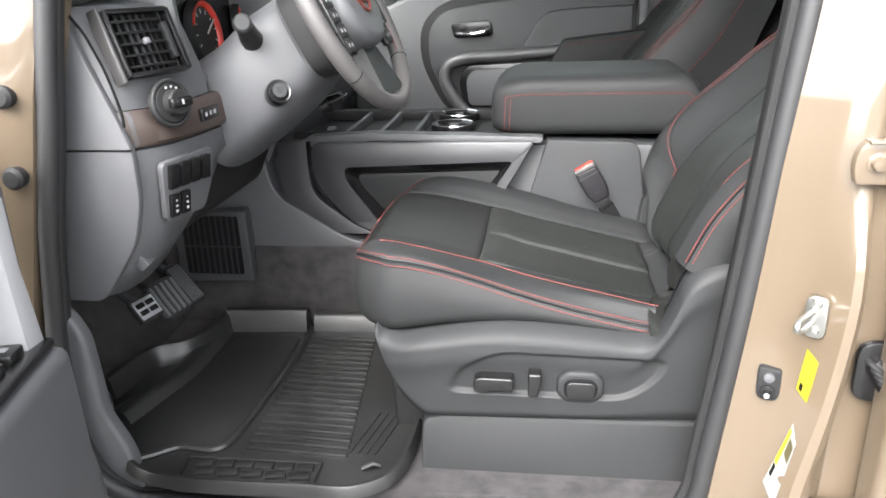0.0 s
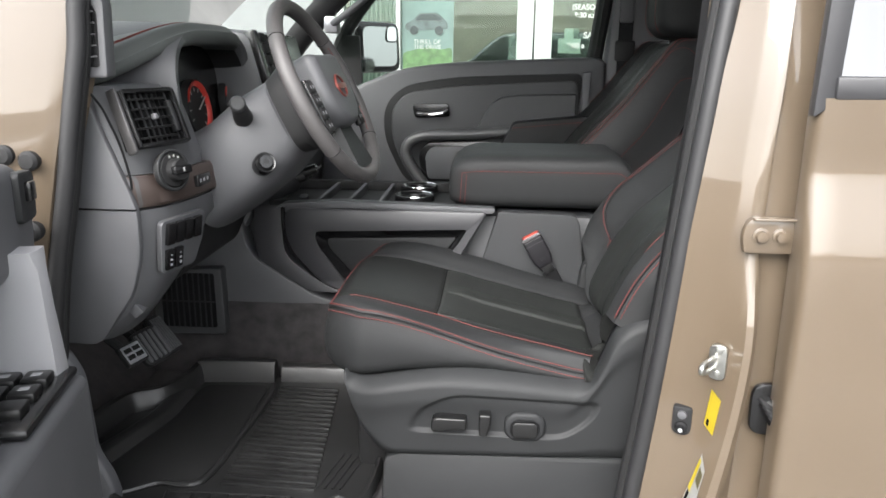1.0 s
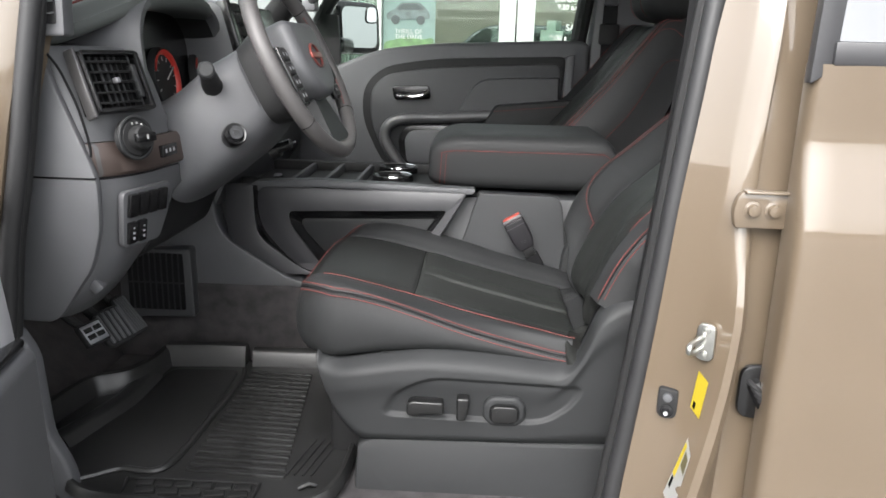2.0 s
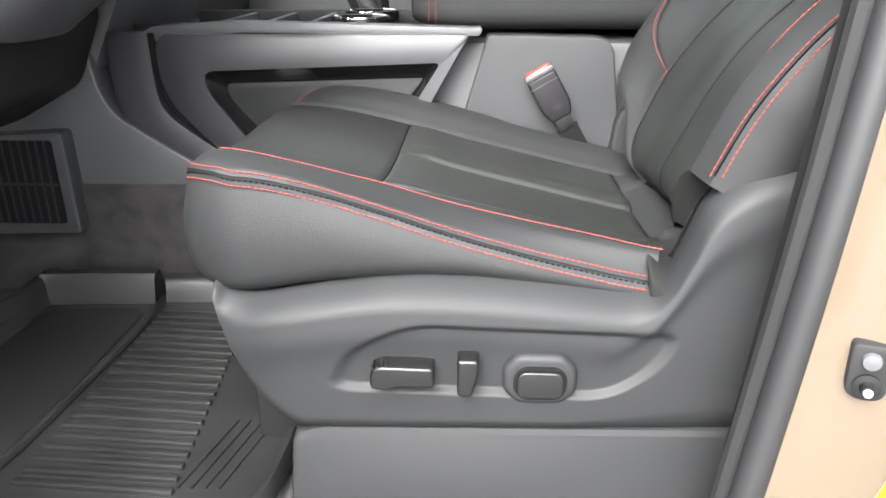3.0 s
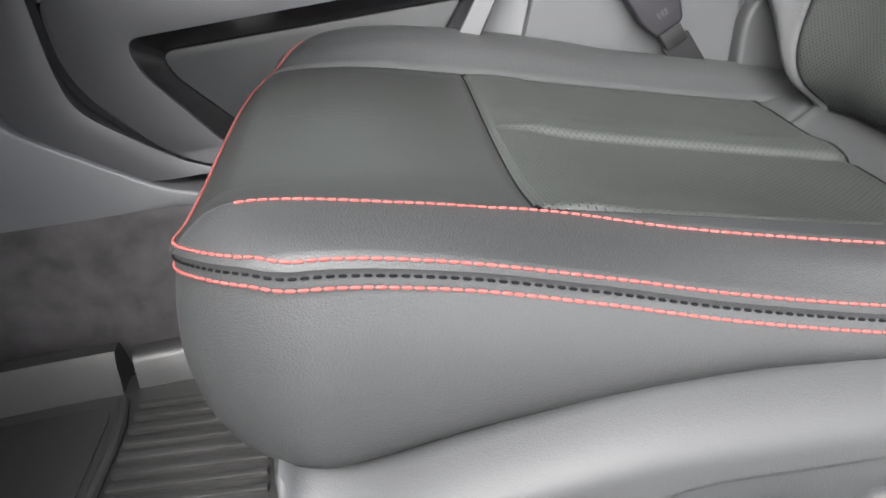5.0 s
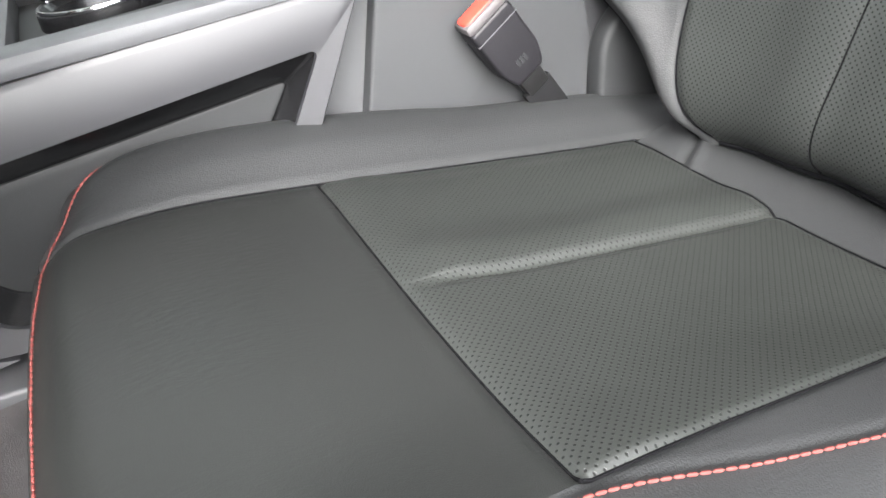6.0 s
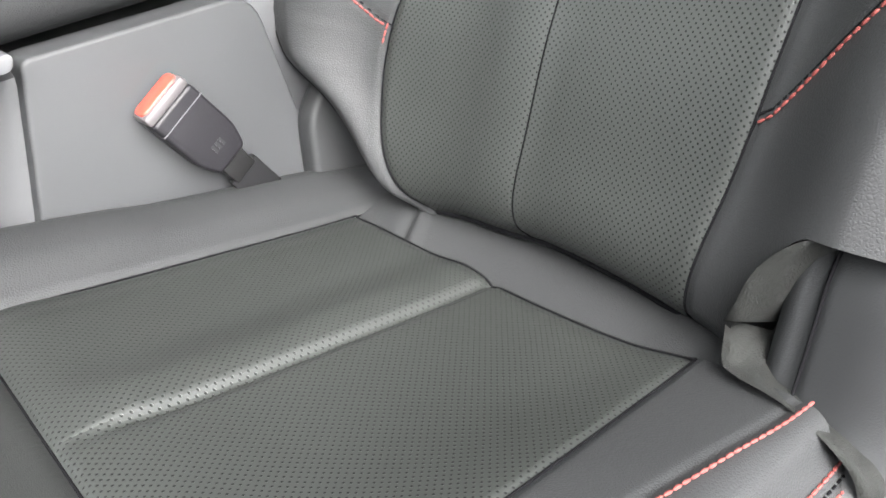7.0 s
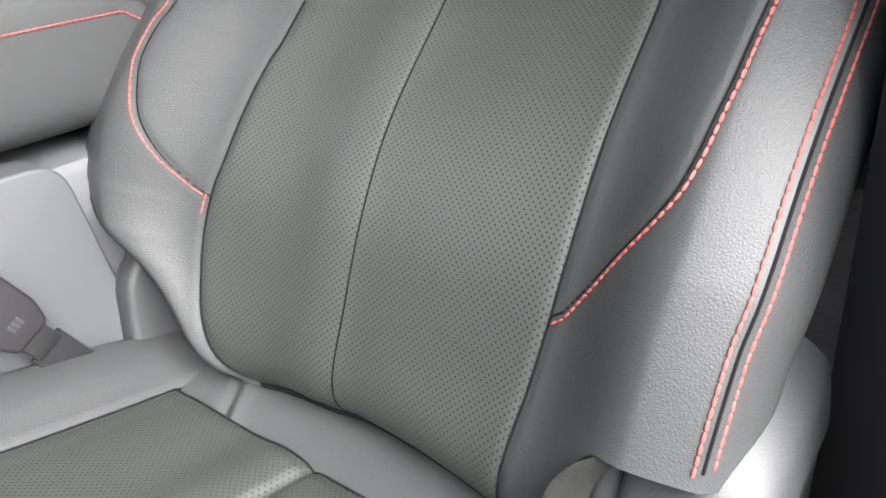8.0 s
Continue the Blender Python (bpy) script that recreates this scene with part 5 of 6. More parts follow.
# corner demister vent
dm = part("demister_vent", slab(rounded([(-0.41, 1.440), (-0.352, 1.440), (-0.348, 1.56), (-0.362, 1.595), (-0.40, 1.60)], 0.006), "y", -0.872, -0.84, 0.003), DASH, dash, "slim corner demister vent")
part("opening", slab(rounded([(-0.392, 1.458), (-0.363, 1.458), (-0.360, 1.545), (-0.378, 1.580), (-0.388, 1.58)], 0.004), "y", -0.8745, -0.86), BLACK, dm)
for k in range(5):
    part("rib", turned(box(-0.014, 0.013, -0.876, -0.868, -0.0012, 0.0012), pose(-0.377, 0, 1.474 + 0.018 * k, 0, -6, 0)), DASH, dm)

# centre stack with touch screen
stack = part("middle_console", slab(rounded([(-0.60, 1.10), (-0.36, 1.02), (-0.27, 1.20), (-0.275, 1.39), (-0.318, 1.53), (-0.40, 1.545), (-0.60, 1.545)], 0.02), "y", -0.21, 0.21, 0.015), DASH, dash, "dark middle console")
scr = part("touch_screen", turned(box(-0.01, 0.012, -0.125, 0.125, -0.07, 0.07, 0.006), pose(-0.288, 0.0, 1.462, 0, -16, -4)), BLACK, dash, "gloss black touch screen")
part("side_bezel", turned(box(-0.012, 0.016, -0.208, -0.180, -0.085, 0.078, 0.004), pose(-0.288, 0.0, 1.462, 0, -16, -4)), BLACK, dash)
for k in range(5):
    part("screen_button", turned(box(0.008, 0.018, -0.175, -0.14, -0.068 + 0.029 * k, -0.046 + 0.029 * k, 0.003), pose(-0.288, 0.0, 1.462, 0, -16, -4)), MATT_BLACK, stack)
part("far_panel", dash_strip(lambda y: [(-0.62, y, 1.0), (FACE(y) - 0.10, y, 0.98), (FACE(y) - 0.02, y, 1.10), (FACE(y), y, 1.30), (FACE(y) - 0.06, y, 1.45), (-0.62, y, 1.46)], 0.2, 0.76, 10), DASH, dash, angle=50)

# steering column
WC, WT = Vector((-0.061, -0.490, 1.403)), 26.5
WM = Matrix.Translation(WC) @ pose(0, 0, 0, 0, 90 - WT, -4)     # local z: towards the driver
col = thing("steering_column", "charcoal steering column shroud with start button and stalk", "steering column")
def shroud(z, w, h, up=0.0):
    return [WM @ Vector((-(up) + h * math.copysign(abs(math.sin(a)) ** 0.6, math.sin(a)), w * math.copysign(abs(math.cos(a)) ** 0.6, math.cos(a)), z)) for a in (2 * math.pi * k / 32 for k in range(32))]
part("shroud", loft([shroud(-0.34, 0.138, 0.105, -0.058), shroud(-0.24, 0.130, 0.100, -0.048), shroud(-0.16, 0.128, 0.100, -0.030), shroud(-0.11, 0.108, 0.092, -0.018), shroud(-0.088, 0.11, 0.085, -0.01), shroud(-0.08, 0.095, 0.07, -0.005)]), DASH, col, angle=60)
part("collar", loft([shroud(-0.115, 0.098, 0.080, -0.012), shroud(-0.060, 0.108, 0.096, -0.006), shroud(-0.036, 0.100, 0.090), shroud(-0.028, 0.08, 0.075)]), MATT_BLACK, col)
ST = pose(-0.166, -0.618, 1.266, 0, 70, -60)
btn = part("start_button", turned(lathe([(0, 0.010), (0.013, 0.010), (0.015, 0.007), (0.0155, 0.0), (0.021, 0.002), (0.0225, -0.002), (0.0225, -0.03), (0, -0.03)], 28), ST), BLACK, col, "round black push start button")
part("printed_mark", turned(box(-0.005, 0.005, -0.005, 0.005, 0.0101, 0.0107), ST), PLASTIC, btn)
sk = part("stalk", tube([tuple(q) for q in spline([(-0.215, -0.585, 1.350), (-0.212, -0.61, 1.360), (-0.205, -0.64, 1.374), (-0.199, -0.668, 1.383)], 5)], 0.022, 16, r_end=0.0135), MATT_BLACK, col, "indicator stalk")
part("stalk_end", turned(lathe([(0, 0.012), (0.012, 0.012), (0.0155, 0.009), (0.016, -0.012), (0, -0.012)], 24), pose(-0.197, -0.676, 1.387, 78, 0, 18)), PLASTIC, sk, "grey stalk end")
ig = part("steering_lock", turned(lathe([(0, 0.03), (0.012, 0.03), (0.014, 0.0), (0.022, 0.0), (0.024, -0.02), (0, -0.02)], 20), pose(-0.155, -0.335, 1.205, 0, 70, 0)), BLACK, col)
part("key_slot", turned(box(-0.002, 0.002, -0.012, 0.012, 0.03, 0.04), pose(-0.155, -0.335, 1.205, 0, 70, 0)), CHROME, ig)

wheel = thing("steering_wheel", "dark leather steering wheel with red stitched grips", "steering wheel")
R = 0.196
rim = [WM @ Vector((R * math.cos(a), R * math.sin(a), 0.0)) for a in span(0, 2 * math.pi, 72)[:-1]]
part("rim", tube([tuple(p) for p in rim], 0.0165, 16, True), mat("steering_leather", (0.052, 0.049, 0.049), 0.5, grain=0.2, scale=600, voro=True), wheel, "grey-black leather rim", 60)
for a0, a1 in ((55, 125), (-125, -55)):
    part("red_stitching", stitches([tuple(WM @ Vector(((R - 0.0155) * math.cos(a), (R - 0.0155) * math.sin(a), 0.006))) for a in span(radians(a0), radians(a1), 60)], 0.006, 0.0017, 0.0035), RED, wheel, "red grip stitching")
for a0 in (52, 128, -52, -128):
    ring = [WM @ (Vector((math.cos(radians(a0)), math.sin(radians(a0)), 0)) * (R + 0.0168 * math.cos(t)) + Vector((0, 0, 0.0168 * math.sin(t)))) for t in span(0, 2 * math.pi, 20)[:-1]]
    part("joint", tube([tuple(p) for p in ring], 0.0008, 6, True), BLACK, wheel)
hub = slab(rounded([(-0.085, -0.09, 0.03), (-0.07, 0.0, 0.0), (-0.085, 0.09, 0.03), (0.03, 0.10, 0.04), (0.085, 0.045, 0.04), (0.085, -0.045, 0.04), (0.03, -0.10, 0.04)], 0.03), "z", -0.045, 0.032, 0.020, 5)
part("airbag_cover", turned(hub, WM), DASH, wheel, "dark airbag cover")
part("emblem", turned(join(tube([(0.024 * math.cos(a), 0.027 * math.sin(a), 0.034) for a in span(0, 2 * math.pi, 32)[:-1]], 0.0026, 8, True), box(-0.006, 0.006, -0.034, 0.034, 0.031, 0.037, 0.002)), WM), mat("red_badge", (0.15, 0.035, 0.028), 0.35, metal=0.4), wheel, "dark red round badge with a bar")
for s in (-1, 1):
    sp = loft([[(-0.02, s * 0.08, -0.03), (0.035, s * 0.08, -0.03), (0.035, s * 0.08, 0.0), (-0.02, s * 0.08, 0.0)], [(-0.022, s * 0.13, -0.018), (0.04, s * 0.13, -0.018), (0.04, s * 0.13, 0.004), (-0.022, s * 0.13, 0.004)], [(-0.03, s * 0.178, -0.012), (0.045, s * 0.178, -0.012), (0.045, s * 0.178, 0.008), (-0.03, s * 0.178, 0.008)]])
    spoke = part("spoke", turned(sp, WM), PLASTIC, wheel, "charcoal spoke")
    part("switch_pad", turned(box(-0.030, 0.090, s * 0.125 - 0.022, s * 0.125 + 0.022, -0.004, 0.010, 0.004), WM), BLACK, spoke, "black switch pad")
    for i in range(4):
        part("button", turned(box(-0.024 + 0.028 * i, 0.000 + 0.028 * i, s * 0.125 - 0.017, s * 0.125 + 0.017, 0.008, 0.0120, 0.0015), WM), MATT_BLACK, spoke)
        for e in (-1, 1):
            part("printed_mark", turned(box(-0.016 + 0.028 * i, -0.009 + 0.028 * i, s * 0.125 + e * 0.008 - 0.003, s * 0.125 + e * 0.008 + 0.003, 0.0119, 0.0123), WM), PALE_GREY, spoke)
low = loft([[(0.06, -0.035, -0.03), (0.06, 0.035, -0.03), (0.06, 0.035, 0.0), (0.06, -0.035, 0.0)], [(0.12, -0.05, -0.018), (0.12, 0.05, -0.018), (0.12, 0.05, 0.004), (0.12, -0.05, 0.004)], [(0.178, -0.065, -0.012), (0.178, 0.065, -0.012), (0.178, 0.065, 0.008), (0.178, -0.065, 0.008)]])
part("spoke", turned(low, WM), PLASTIC, wheel, "charcoal lower spoke")

# pedals
ped = thing("brake_pedal", "black ribbed rubber brake pedal", "pedal")
PM = pose(-0.447, -0.615, 0.850, 0, 52, -14)
part("pad", turned(slab(rounded([(-0.042, -0.042), (-0.042, 0.042), (0.042, 0.042), (0.042, -0.042)], 0.02), "z", -0.006, 0.008, 0.004), PM), MATT_BLACK, ped)
for k in range(5):
    part("rib", turned(box(-0.034, 0.034, -0.035 + 0.0155 * k, -0.027 + 0.0155 * k, 0.007, 0.013, 0.002), PM), DASH, ped)
part("arm", tube([(-0.455, -0.612, 0.845), (-0.53, -0.60, 0.90), (-0.62, -0.60, 1.10)], 0.012), MATT_BLACK, ped)
gas = thing("accelerator_pedal", "long curved ribbed accelerator pedal", "pedal")
PM3 = pose(-0.466, -0.505, 0.836, 0, 50, -10)
part("pad", turned(slab(rounded([(-0.052, -0.022), (-0.052, 0.022), (0.052, 0.026), (0.052, -0.026)], 0.014), "z", -0.006, 0.006, 0.004), PM3), MATT_BLACK, gas)
for k in range(5):
    part("rib", turned(box(-0.044, 0.044, -0.017 + 0.008 * k, -0.013 + 0.008 * k, 0.005, 0.009, 0.0015), PM3), DASH, gas)
part("arm", tube([(-0.475, -0.505, 0.835), (-0.55, -0.50, 0.91), (-0.64, -0.50, 1.05)], 0.010), MATT_BLACK, gas)
rest = thing("parking_brake_pedal", "small ribbed parking brake pedal with silver face", "pedal")
PM2 = pose(-0.440, -0.712, 0.872, 0, 52, -14)
part("pad", turned(box(-0.024, 0.024, -0.030, 0.030, -0.006, 0.008, 0.004), PM2), MATT_BLACK, rest)
part("silver_face", turned(box(-0.020, 0.020, -0.027, 0.025, 0.006, 0.0095, 0.002), PM2), SILVER, rest, "bright silver pedal face")
part("lettered_face", turned(bars([(-0.013, -0.003, -0.024, -0.004), (0.002, 0.012, -0.024, -0.004), (-0.013, -0.003, 0.0, 0.020), (0.002, 0.012, 0.0, 0.020)], "z", 0.0092, 0.0102), PM2), BLACK, rest)
part("arm", tube([(-0.445, -0.712, 0.868), (-0.52, -0.71, 0.93), (-0.60, -0.70, 1.10)], 0.010), MATT_BLACK, rest)

# ---- centre console ----
con = thing("centre_console", "charcoal centre console with side pocket and cup holders", "centre console")
body = rounded([(-0.62, 0.62), (-0.62, 1.05), (-0.40, 1.06), (-0.26, 1.045), (0.30, 1.072), (0.64, 1.072), (0.66, 0.62)], 0.02)
part("body", slab(body, "y", -0.160, 0.20, 0.012), DOOR_TRIM, con)


def ring_slab(outer, inner, axis, a0, a1):
    i, j, k = AX[axis]
    def P3(p, a):
        c = [0, 0, 0]
        c[i], c[j], c[k] = p[0], p[1], a
        return c
    bm = bmesh.new()
    n = len(outer)
    L = [[bm.verts.new(P3(p, a)) for p in o] for o, a in ((outer, a1), (outer, a0), ([q + (r - q) * 0.1 for q, r in zip(np.array(outer), np.array(inner))], a0 - 0.004 if a0 < a1 else a0 + 0.004), (inner, a0), (inner, a1))]
    for a, b in zip(L, L[1:]):
        for q in range(n):
            bm.faces.new((a[q], a[(q + 1) % n], b[(q + 1) % n], b[q]))
    return bm


outer = rounded([(-0.245, 1.088, 0.03), (-0.246, 0.985, 0.08), (-0.139, 0.868, 0.06), (0.15, 0.845, 0.03), (0.290, 1.088, 0.012)], 0.05, 8)
inner = rounded([(-0.170, 1.026, 0.03), (-0.162, 0.988, 0.05), (-0.085, 0.885, 0.02), (0.135, 0.880, 0.02), (0.240, 1.042, 0.012)], 0.02, 8)
SATIN = mat("satin_charcoal_frame", (0.026, 0.026, 0.0285), 0.42, spec=0.45, vary=0.05)
part("side_frame", ring_slab(outer, inner, "y", -0.212, -0.175), SATIN, con, "satin charcoal pocket frame", 50)
shrink = [np.array((0.03, 0.98)) + (np.array(q) - np.array((0.03, 0.98))) * np.array((0.86, 0.72)) - np.array((0.0, 0.012)) for q in inner]
# pocket walls in black, the shade of the recess put into their colour
part("pocket_liner", loft([[(q[0], y, q[1]) for q in o] for o, y in ((inner, -0.206), (shrink, -0.178))], caps=False), BLACK, con, "pocket walls coloured black for the shade inside", 50)
part("pocket_back", slab(shrink, "y", -0.181, -0.172, 0.003), PLASTIC, con)
part("frame_groove", slab(rounded([(-0.256, 1.09), (-0.254, 0.985, 0.08), (-0.142, 0.865), (-0.132, 0.868), (-0.244, 0.987, 0.08), (-0.246, 1.09)], 0.004), "y", -0.214, -0.18), BLACK, con)
part("frame_border", loft([[(x - w, y + 0.03, z), (x - w, y, z), (x - w * 0.4, y - 0.006, z), (x, y, z), (x, y + 0.03, z)] for x, z, w, y in [(q[0], q[1], q[2], -0.216) for q in spline([(-0.256, 1.09, 0.07), (-0.253, 1.0, 0.074), (-0.239, 0.955, 0.081), (-0.192, 0.915, 0.103), (-0.141, 0.880, 0.12), (-0.094, 0.862, 0.14)], 8)]], caps=False), SATIN, con, "satin charcoal console border", 60)
part("upper_rail", slab(rounded([(-0.29, 1.075), (-0.25, 1.10), (-0.10, 1.108), (0.31, 1.098), (0.305, 1.085), (-0.10, 1.09), (-0.25, 1.075)], 0.008), "y", -0.208, -0.165, 0.004), DASH, con)
part("rear_side_panel", slab(rounded([(0.235, 0.80), (0.318, 1.084), (0.530, 1.080, 0.03), (0.548, 0.95), (0.545, 0.80)], 0.008), "y", -0.178, -0.13, 0.018, 5), mat("charcoal_side_panel", (0.025, 0.026, 0.0275), 0.6, grain=0.15, scale=900, vary=0.08, spec=0.35), con, "plain charcoal side panel")
kick = slab(rounded([(-0.62, 0.76), (-0.62, 1.06), (-0.36, 1.06), (-0.345, 0.96, 0.06), (-0.16, 0.845, 0.06), (-0.08, 0.836), (-0.08, 0.812), (-0.12, 0.815), (-0.16, 0.828), (-0.27, 0.825, 0.03), (-0.36, 0.80, 0.03), (-0.405, 0.752)], 0.012), "y", -0.226, -0.165, 0.010, 3)
setting("floor_tunnel", join(box(-0.66, 0.62, -0.232, -0.10, 0.60, 0.835, 0.02, 3)), CARPET, "charcoal carpet on the transmission tunnel", "carpet")
part("kick_panel", kick, DASH, con, "dark footwell side panel")
gr = part("vent_housing", slab(rounded([(-0.60, 0.74), (-0.60, 0.92), (-0.41, 0.93), (-0.405, 0.745)], 0.01), "y", -0.262, -0.21, 0.006), DOOR_TRIM, con, "footwell grille")
part("opening", slab(rounded([(-0.575, 0.765), (-0.575, 0.915), (-0.43, 0.915), (-0.428, 0.765)], 0.006), "y", -0.2645, -0.25), DEEP_BLACK, gr)
for k in range(9):
    xx = -0.563 + 0.0150 * k
    part("grille_bar", box(xx, xx + 0.0035, -0.268, -0.255, 0.765, 0.915), PLASTIC, gr)
part("grille_rail", box(-0.575, -0.43, -0.2665, -0.255, 0.835, 0.839), PLASTIC, gr)

# top tray and cup holders
part("tray_rim", join(box(-0.30, 0.20, -0.17, -0.150, 1.07, 1.102, 0.004), box(-0.30, 0.20, 0.155, 0.185, 1.07, 1.102, 0.004), box(-0.30, 0.20, -0.17, 0.185, 1.055, 1.075)), MATT_BLACK, con)
for k, xx in enumerate((-0.18, -0.095, -0.01)):
    part("divider", box(xx, xx + 0.012, -0.15, 0.155, 1.07, 1.098, 0.003), DASH, con)
part("socket", turned(lathe([(0, 0.01), (0.012, 0.01), (0.014, 0.004), (0.014, -0.01), (0, -0.01)], 16), pose(-0.225, -0.08, 1.088, 20, 0, 0)), CHROME, con, "chrome power socket")
for yy in (-0.07, 0.085):
    cup = part("cup_holder", turned(lathe([(0.030, -0.045), (0.040, -0.03), (0.044, 0.0), (0.050, 0.006), (0.055, 0.004), (0.056, -0.01)], 36), pose(0.085, yy, 1.100, 0, 0, 0)), BLACK, con, "gloss black cup holder ring")
    part("chrome_ring", turned(tube([(0.052 * math.cos(a), 0.052 * math.sin(a), 0.006) for a in span(0, 2 * math.pi, 40)[:-1]], 0.002, 6, True), pose(0.085, yy, 1.100)), CHROME, cup)

arm = thing("console_armrest", "black leather console armrest lid with red stitching", "armrest")
def arm_ring(s):
    """A section of the lid across, at s metres from its front."""
    f = min(1, s / 0.09)
    e = math.sqrt(max(0, 1 - (1 - f) ** 2))
    back = min(1, (0.475 - s) / 0.03)
    top = 1.165 + 0.068 * (0.25 + 0.75 * e) * (0.6 + 0.4 * max(0, back)) + 0.006 * s
    bot = 1.087 + 0.022 * (1 - e)
    hw = 0.150 + 0.022 * e
    out = []
    for k in range(40):
        a = 2 * math.pi * k / 40
        c, sn = math.cos(a), math.sin(a)
        out.append((0.186 + s, 0.005 + hw * math.copysign(abs(c) ** 0.28, c), (top + bot) / 2 + (top - bot) / 2 * math.copysign(abs(sn) ** 0.42, sn)))
    return out
ss = [0.0, 0.003, 0.008, 0.016, 0.03, 0.05, 0.075, 0.1, 0.15, 0.2, 0.3, 0.4, 0.44, 0.46, 0.475]
part("lid", loft([arm_ring(s) for s in ss]), LEATHER, arm, angle=70)
def arm_side(s, zf):
    r = arm_ring(s)
    z = min(p[2] for p in r) + (max(p[2] for p in r) - min(p[2] for p in r)) * zf
    near = sorted((p for p in r if p[1] < 0), key=lambda p: abs(p[2] - z))[:2]
    t = 0.0 if abs(near[0][2] - near[1][2]) < 1e-6 else (z - near[0][2]) / (near[1][2] - near[0][2])
    q = Vector(near[0]).lerp(Vector(near[1]), t)
    return q + Vector((0, -0.0006, 0))
line = [arm_side(s, 0.70) for s in span(0.035, 0.475, 80)]
part("red_stitching", join(stitches(line, 0.0062, 0.0011), stitches([arm_side(s, f) for s, f in zip(span(0.03, 0.034, 24), span(0.08, 0.69, 24))], 0.0062, 0.0011), stitches([arm_side(s, f) for s, f in zip(span(0.042, 0.046, 24), span(0.08, 0.66, 24))], 0.0062, 0.0011)), RED, arm, "coral red stitching")

# seat belt buckle
bk = thing("seat_belt_buckle", "dark grey seat belt buckle with red release button", "seat belt buckle")
BM = Matrix(((0.866, 0, -0.5, 0.428), (0, 1, 0, -0.200), (0.5, 0, 0.866, 0.985), (0, 0, 0, 1)))
bcase = slab(rounded([(-0.026, 0.040, 0.006), (0.026, 0.040, 0.006), (0.026, -0.018, 0.008), (0.018, -0.040, 0.006), (-0.018, -0.040, 0.006), (-0.026, -0.018, 0.008)], 0.006), "y", -0.014, 0.014, 0.004, 3)
case = part("case", turned(bcase, BM), mat("dark_grey_buckle", (0.0075, 0.007, 0.0085), 0.5, spec=0.22, grain=0.15, vary=0.06), bk)
part("rim", turned(box(-0.0258, 0.0258, -0.0138, 0.0138, 0.039, 0.0505, 0.004), BM), mat("buckle_rim_plastic", (0.055, 0.05, 0.052), 0.5, vary=0.05), bk, "pale grey buckle rim")
part("release_button", turned(slab(rounded([(-0.023, -0.0105), (-0.023, 0.0105), (0.023, 0.0105), (0.023, -0.0105)], 0.007), "z", 0.046, 0.0525, 0.0018, 2), BM), RED_PLASTIC, bk, "bright red release button")
part("printed_mark", turned(join(*[box(-0.006 + 0.005 * k, -0.003 + 0.005 * k, -0.0146, -0.0139, -0.022, -0.014) for k in range(3)]), BM), PLASTIC, case)
# the parting line is paler than the case to draw its edge highlight
part("groove", turned(box(-0.0262, 0.0262, -0.0143, 0.0143, 0.0255, 0.0265), BM), DASH, bk, "parting line with its edge highlight put in as grey")
part("bracket", turned(box(-0.014, 0.014, -0.007, 0.007, -0.064, -0.036, 0.002), BM), SWITCH, bk, "dark bracket")
part("strap", turned(box(-0.018, 0.018, -0.004, 0.004, -0.12, -0.060, 0.0015), BM), DEEP_BLACK, bk, "black webbing strap")

# floor mat
fm = thing("floor_mat", "black rubber all-weather floor mat with raised ribs", "floor mat")
HEEL = mat("mat_heel_rubber", (0.008, 0.008, 0.008), 0.55, vary=0.2, grain=0.2, scale=500)
mo = rounded([(-0.60, -0.66, 0.03), (-0.575, -0.49, 0.03), (-0.50, -0.44, 0.03), (-0.46, -0.30, 0.04), (-0.27, -0.285, 0.02), (0.04, -0.275, 0.05), (0.075, -0.55, 0.05), (0.075, -0.84, 0.08), (0.0, -0.925, 0.07), (-0.33, -0.925, 0.05), (-0.43, -0.87, 0.04), (-0.51, -0.77, 0.04)], 0.04)
part("tray", slab(mo, "z", 0.622, 0.638, 0.004), MAT_RUBBER, fm)


def upstand(pts, w, h, name="upstand"):
    """A raised wall of the mat: a rounded ridge along a line."""
    rings = []
    p = [Vector((x, y, 0)) for x, y in pts]
    for i, q in enumerate(p):
        d = (p[min(i + 1, len(p) - 1)] - p[max(i - 1, 0)]).normalized()
        o = Vector((-d.y, d.x, 0))
        rings.append([q + o * a + Vector((0, 0, b)) for a, b in ((-w, 0.634), (-w * 0.65, 0.634 + h * 0.8), (-w * 0.35, 0.634 + h), (w * 0.35, 0.634 + h), (w * 0.5, 0.634 + h * 0.85), (w, 0.634))])
    return part(name, loft(rings), MAT_RUBBER, fm, angle=50)


sp = lambda pts, n=5: [tuple(q) for q in spline(pts, n)]
upstand(sp([(-0.465, -0.310), (-0.36, -0.300), (-0.262, -0.295)]), 0.030, 0.055)
upstand(sp([(-0.245, -0.292), (-0.15, -0.288), (0.03, -0.285)]), 0.026, 0.045)
upstand(sp([(-0.59, -0.66), (-0.565, -0.52), (-0.50, -0.47), (-0.47, -0.40), (-0.465, -0.31)]), 0.022, 0.05)
upstand(sp([(-0.59, -0.66), (-0.52, -0.765), (-0.435, -0.868), (-0.33, -0.920), (-0.10, -0.922), (0.01, -0.915), (0.07, -0.83), (0.073, -0.55), (0.04, -0.29)]), 0.010, 0.022, "rim")
upstand(sp([(-0.475, -0.40), (-0.47, -0.55), (-0.52, -0.74)]), 0.035, 0.026, "dead_pedal_step")
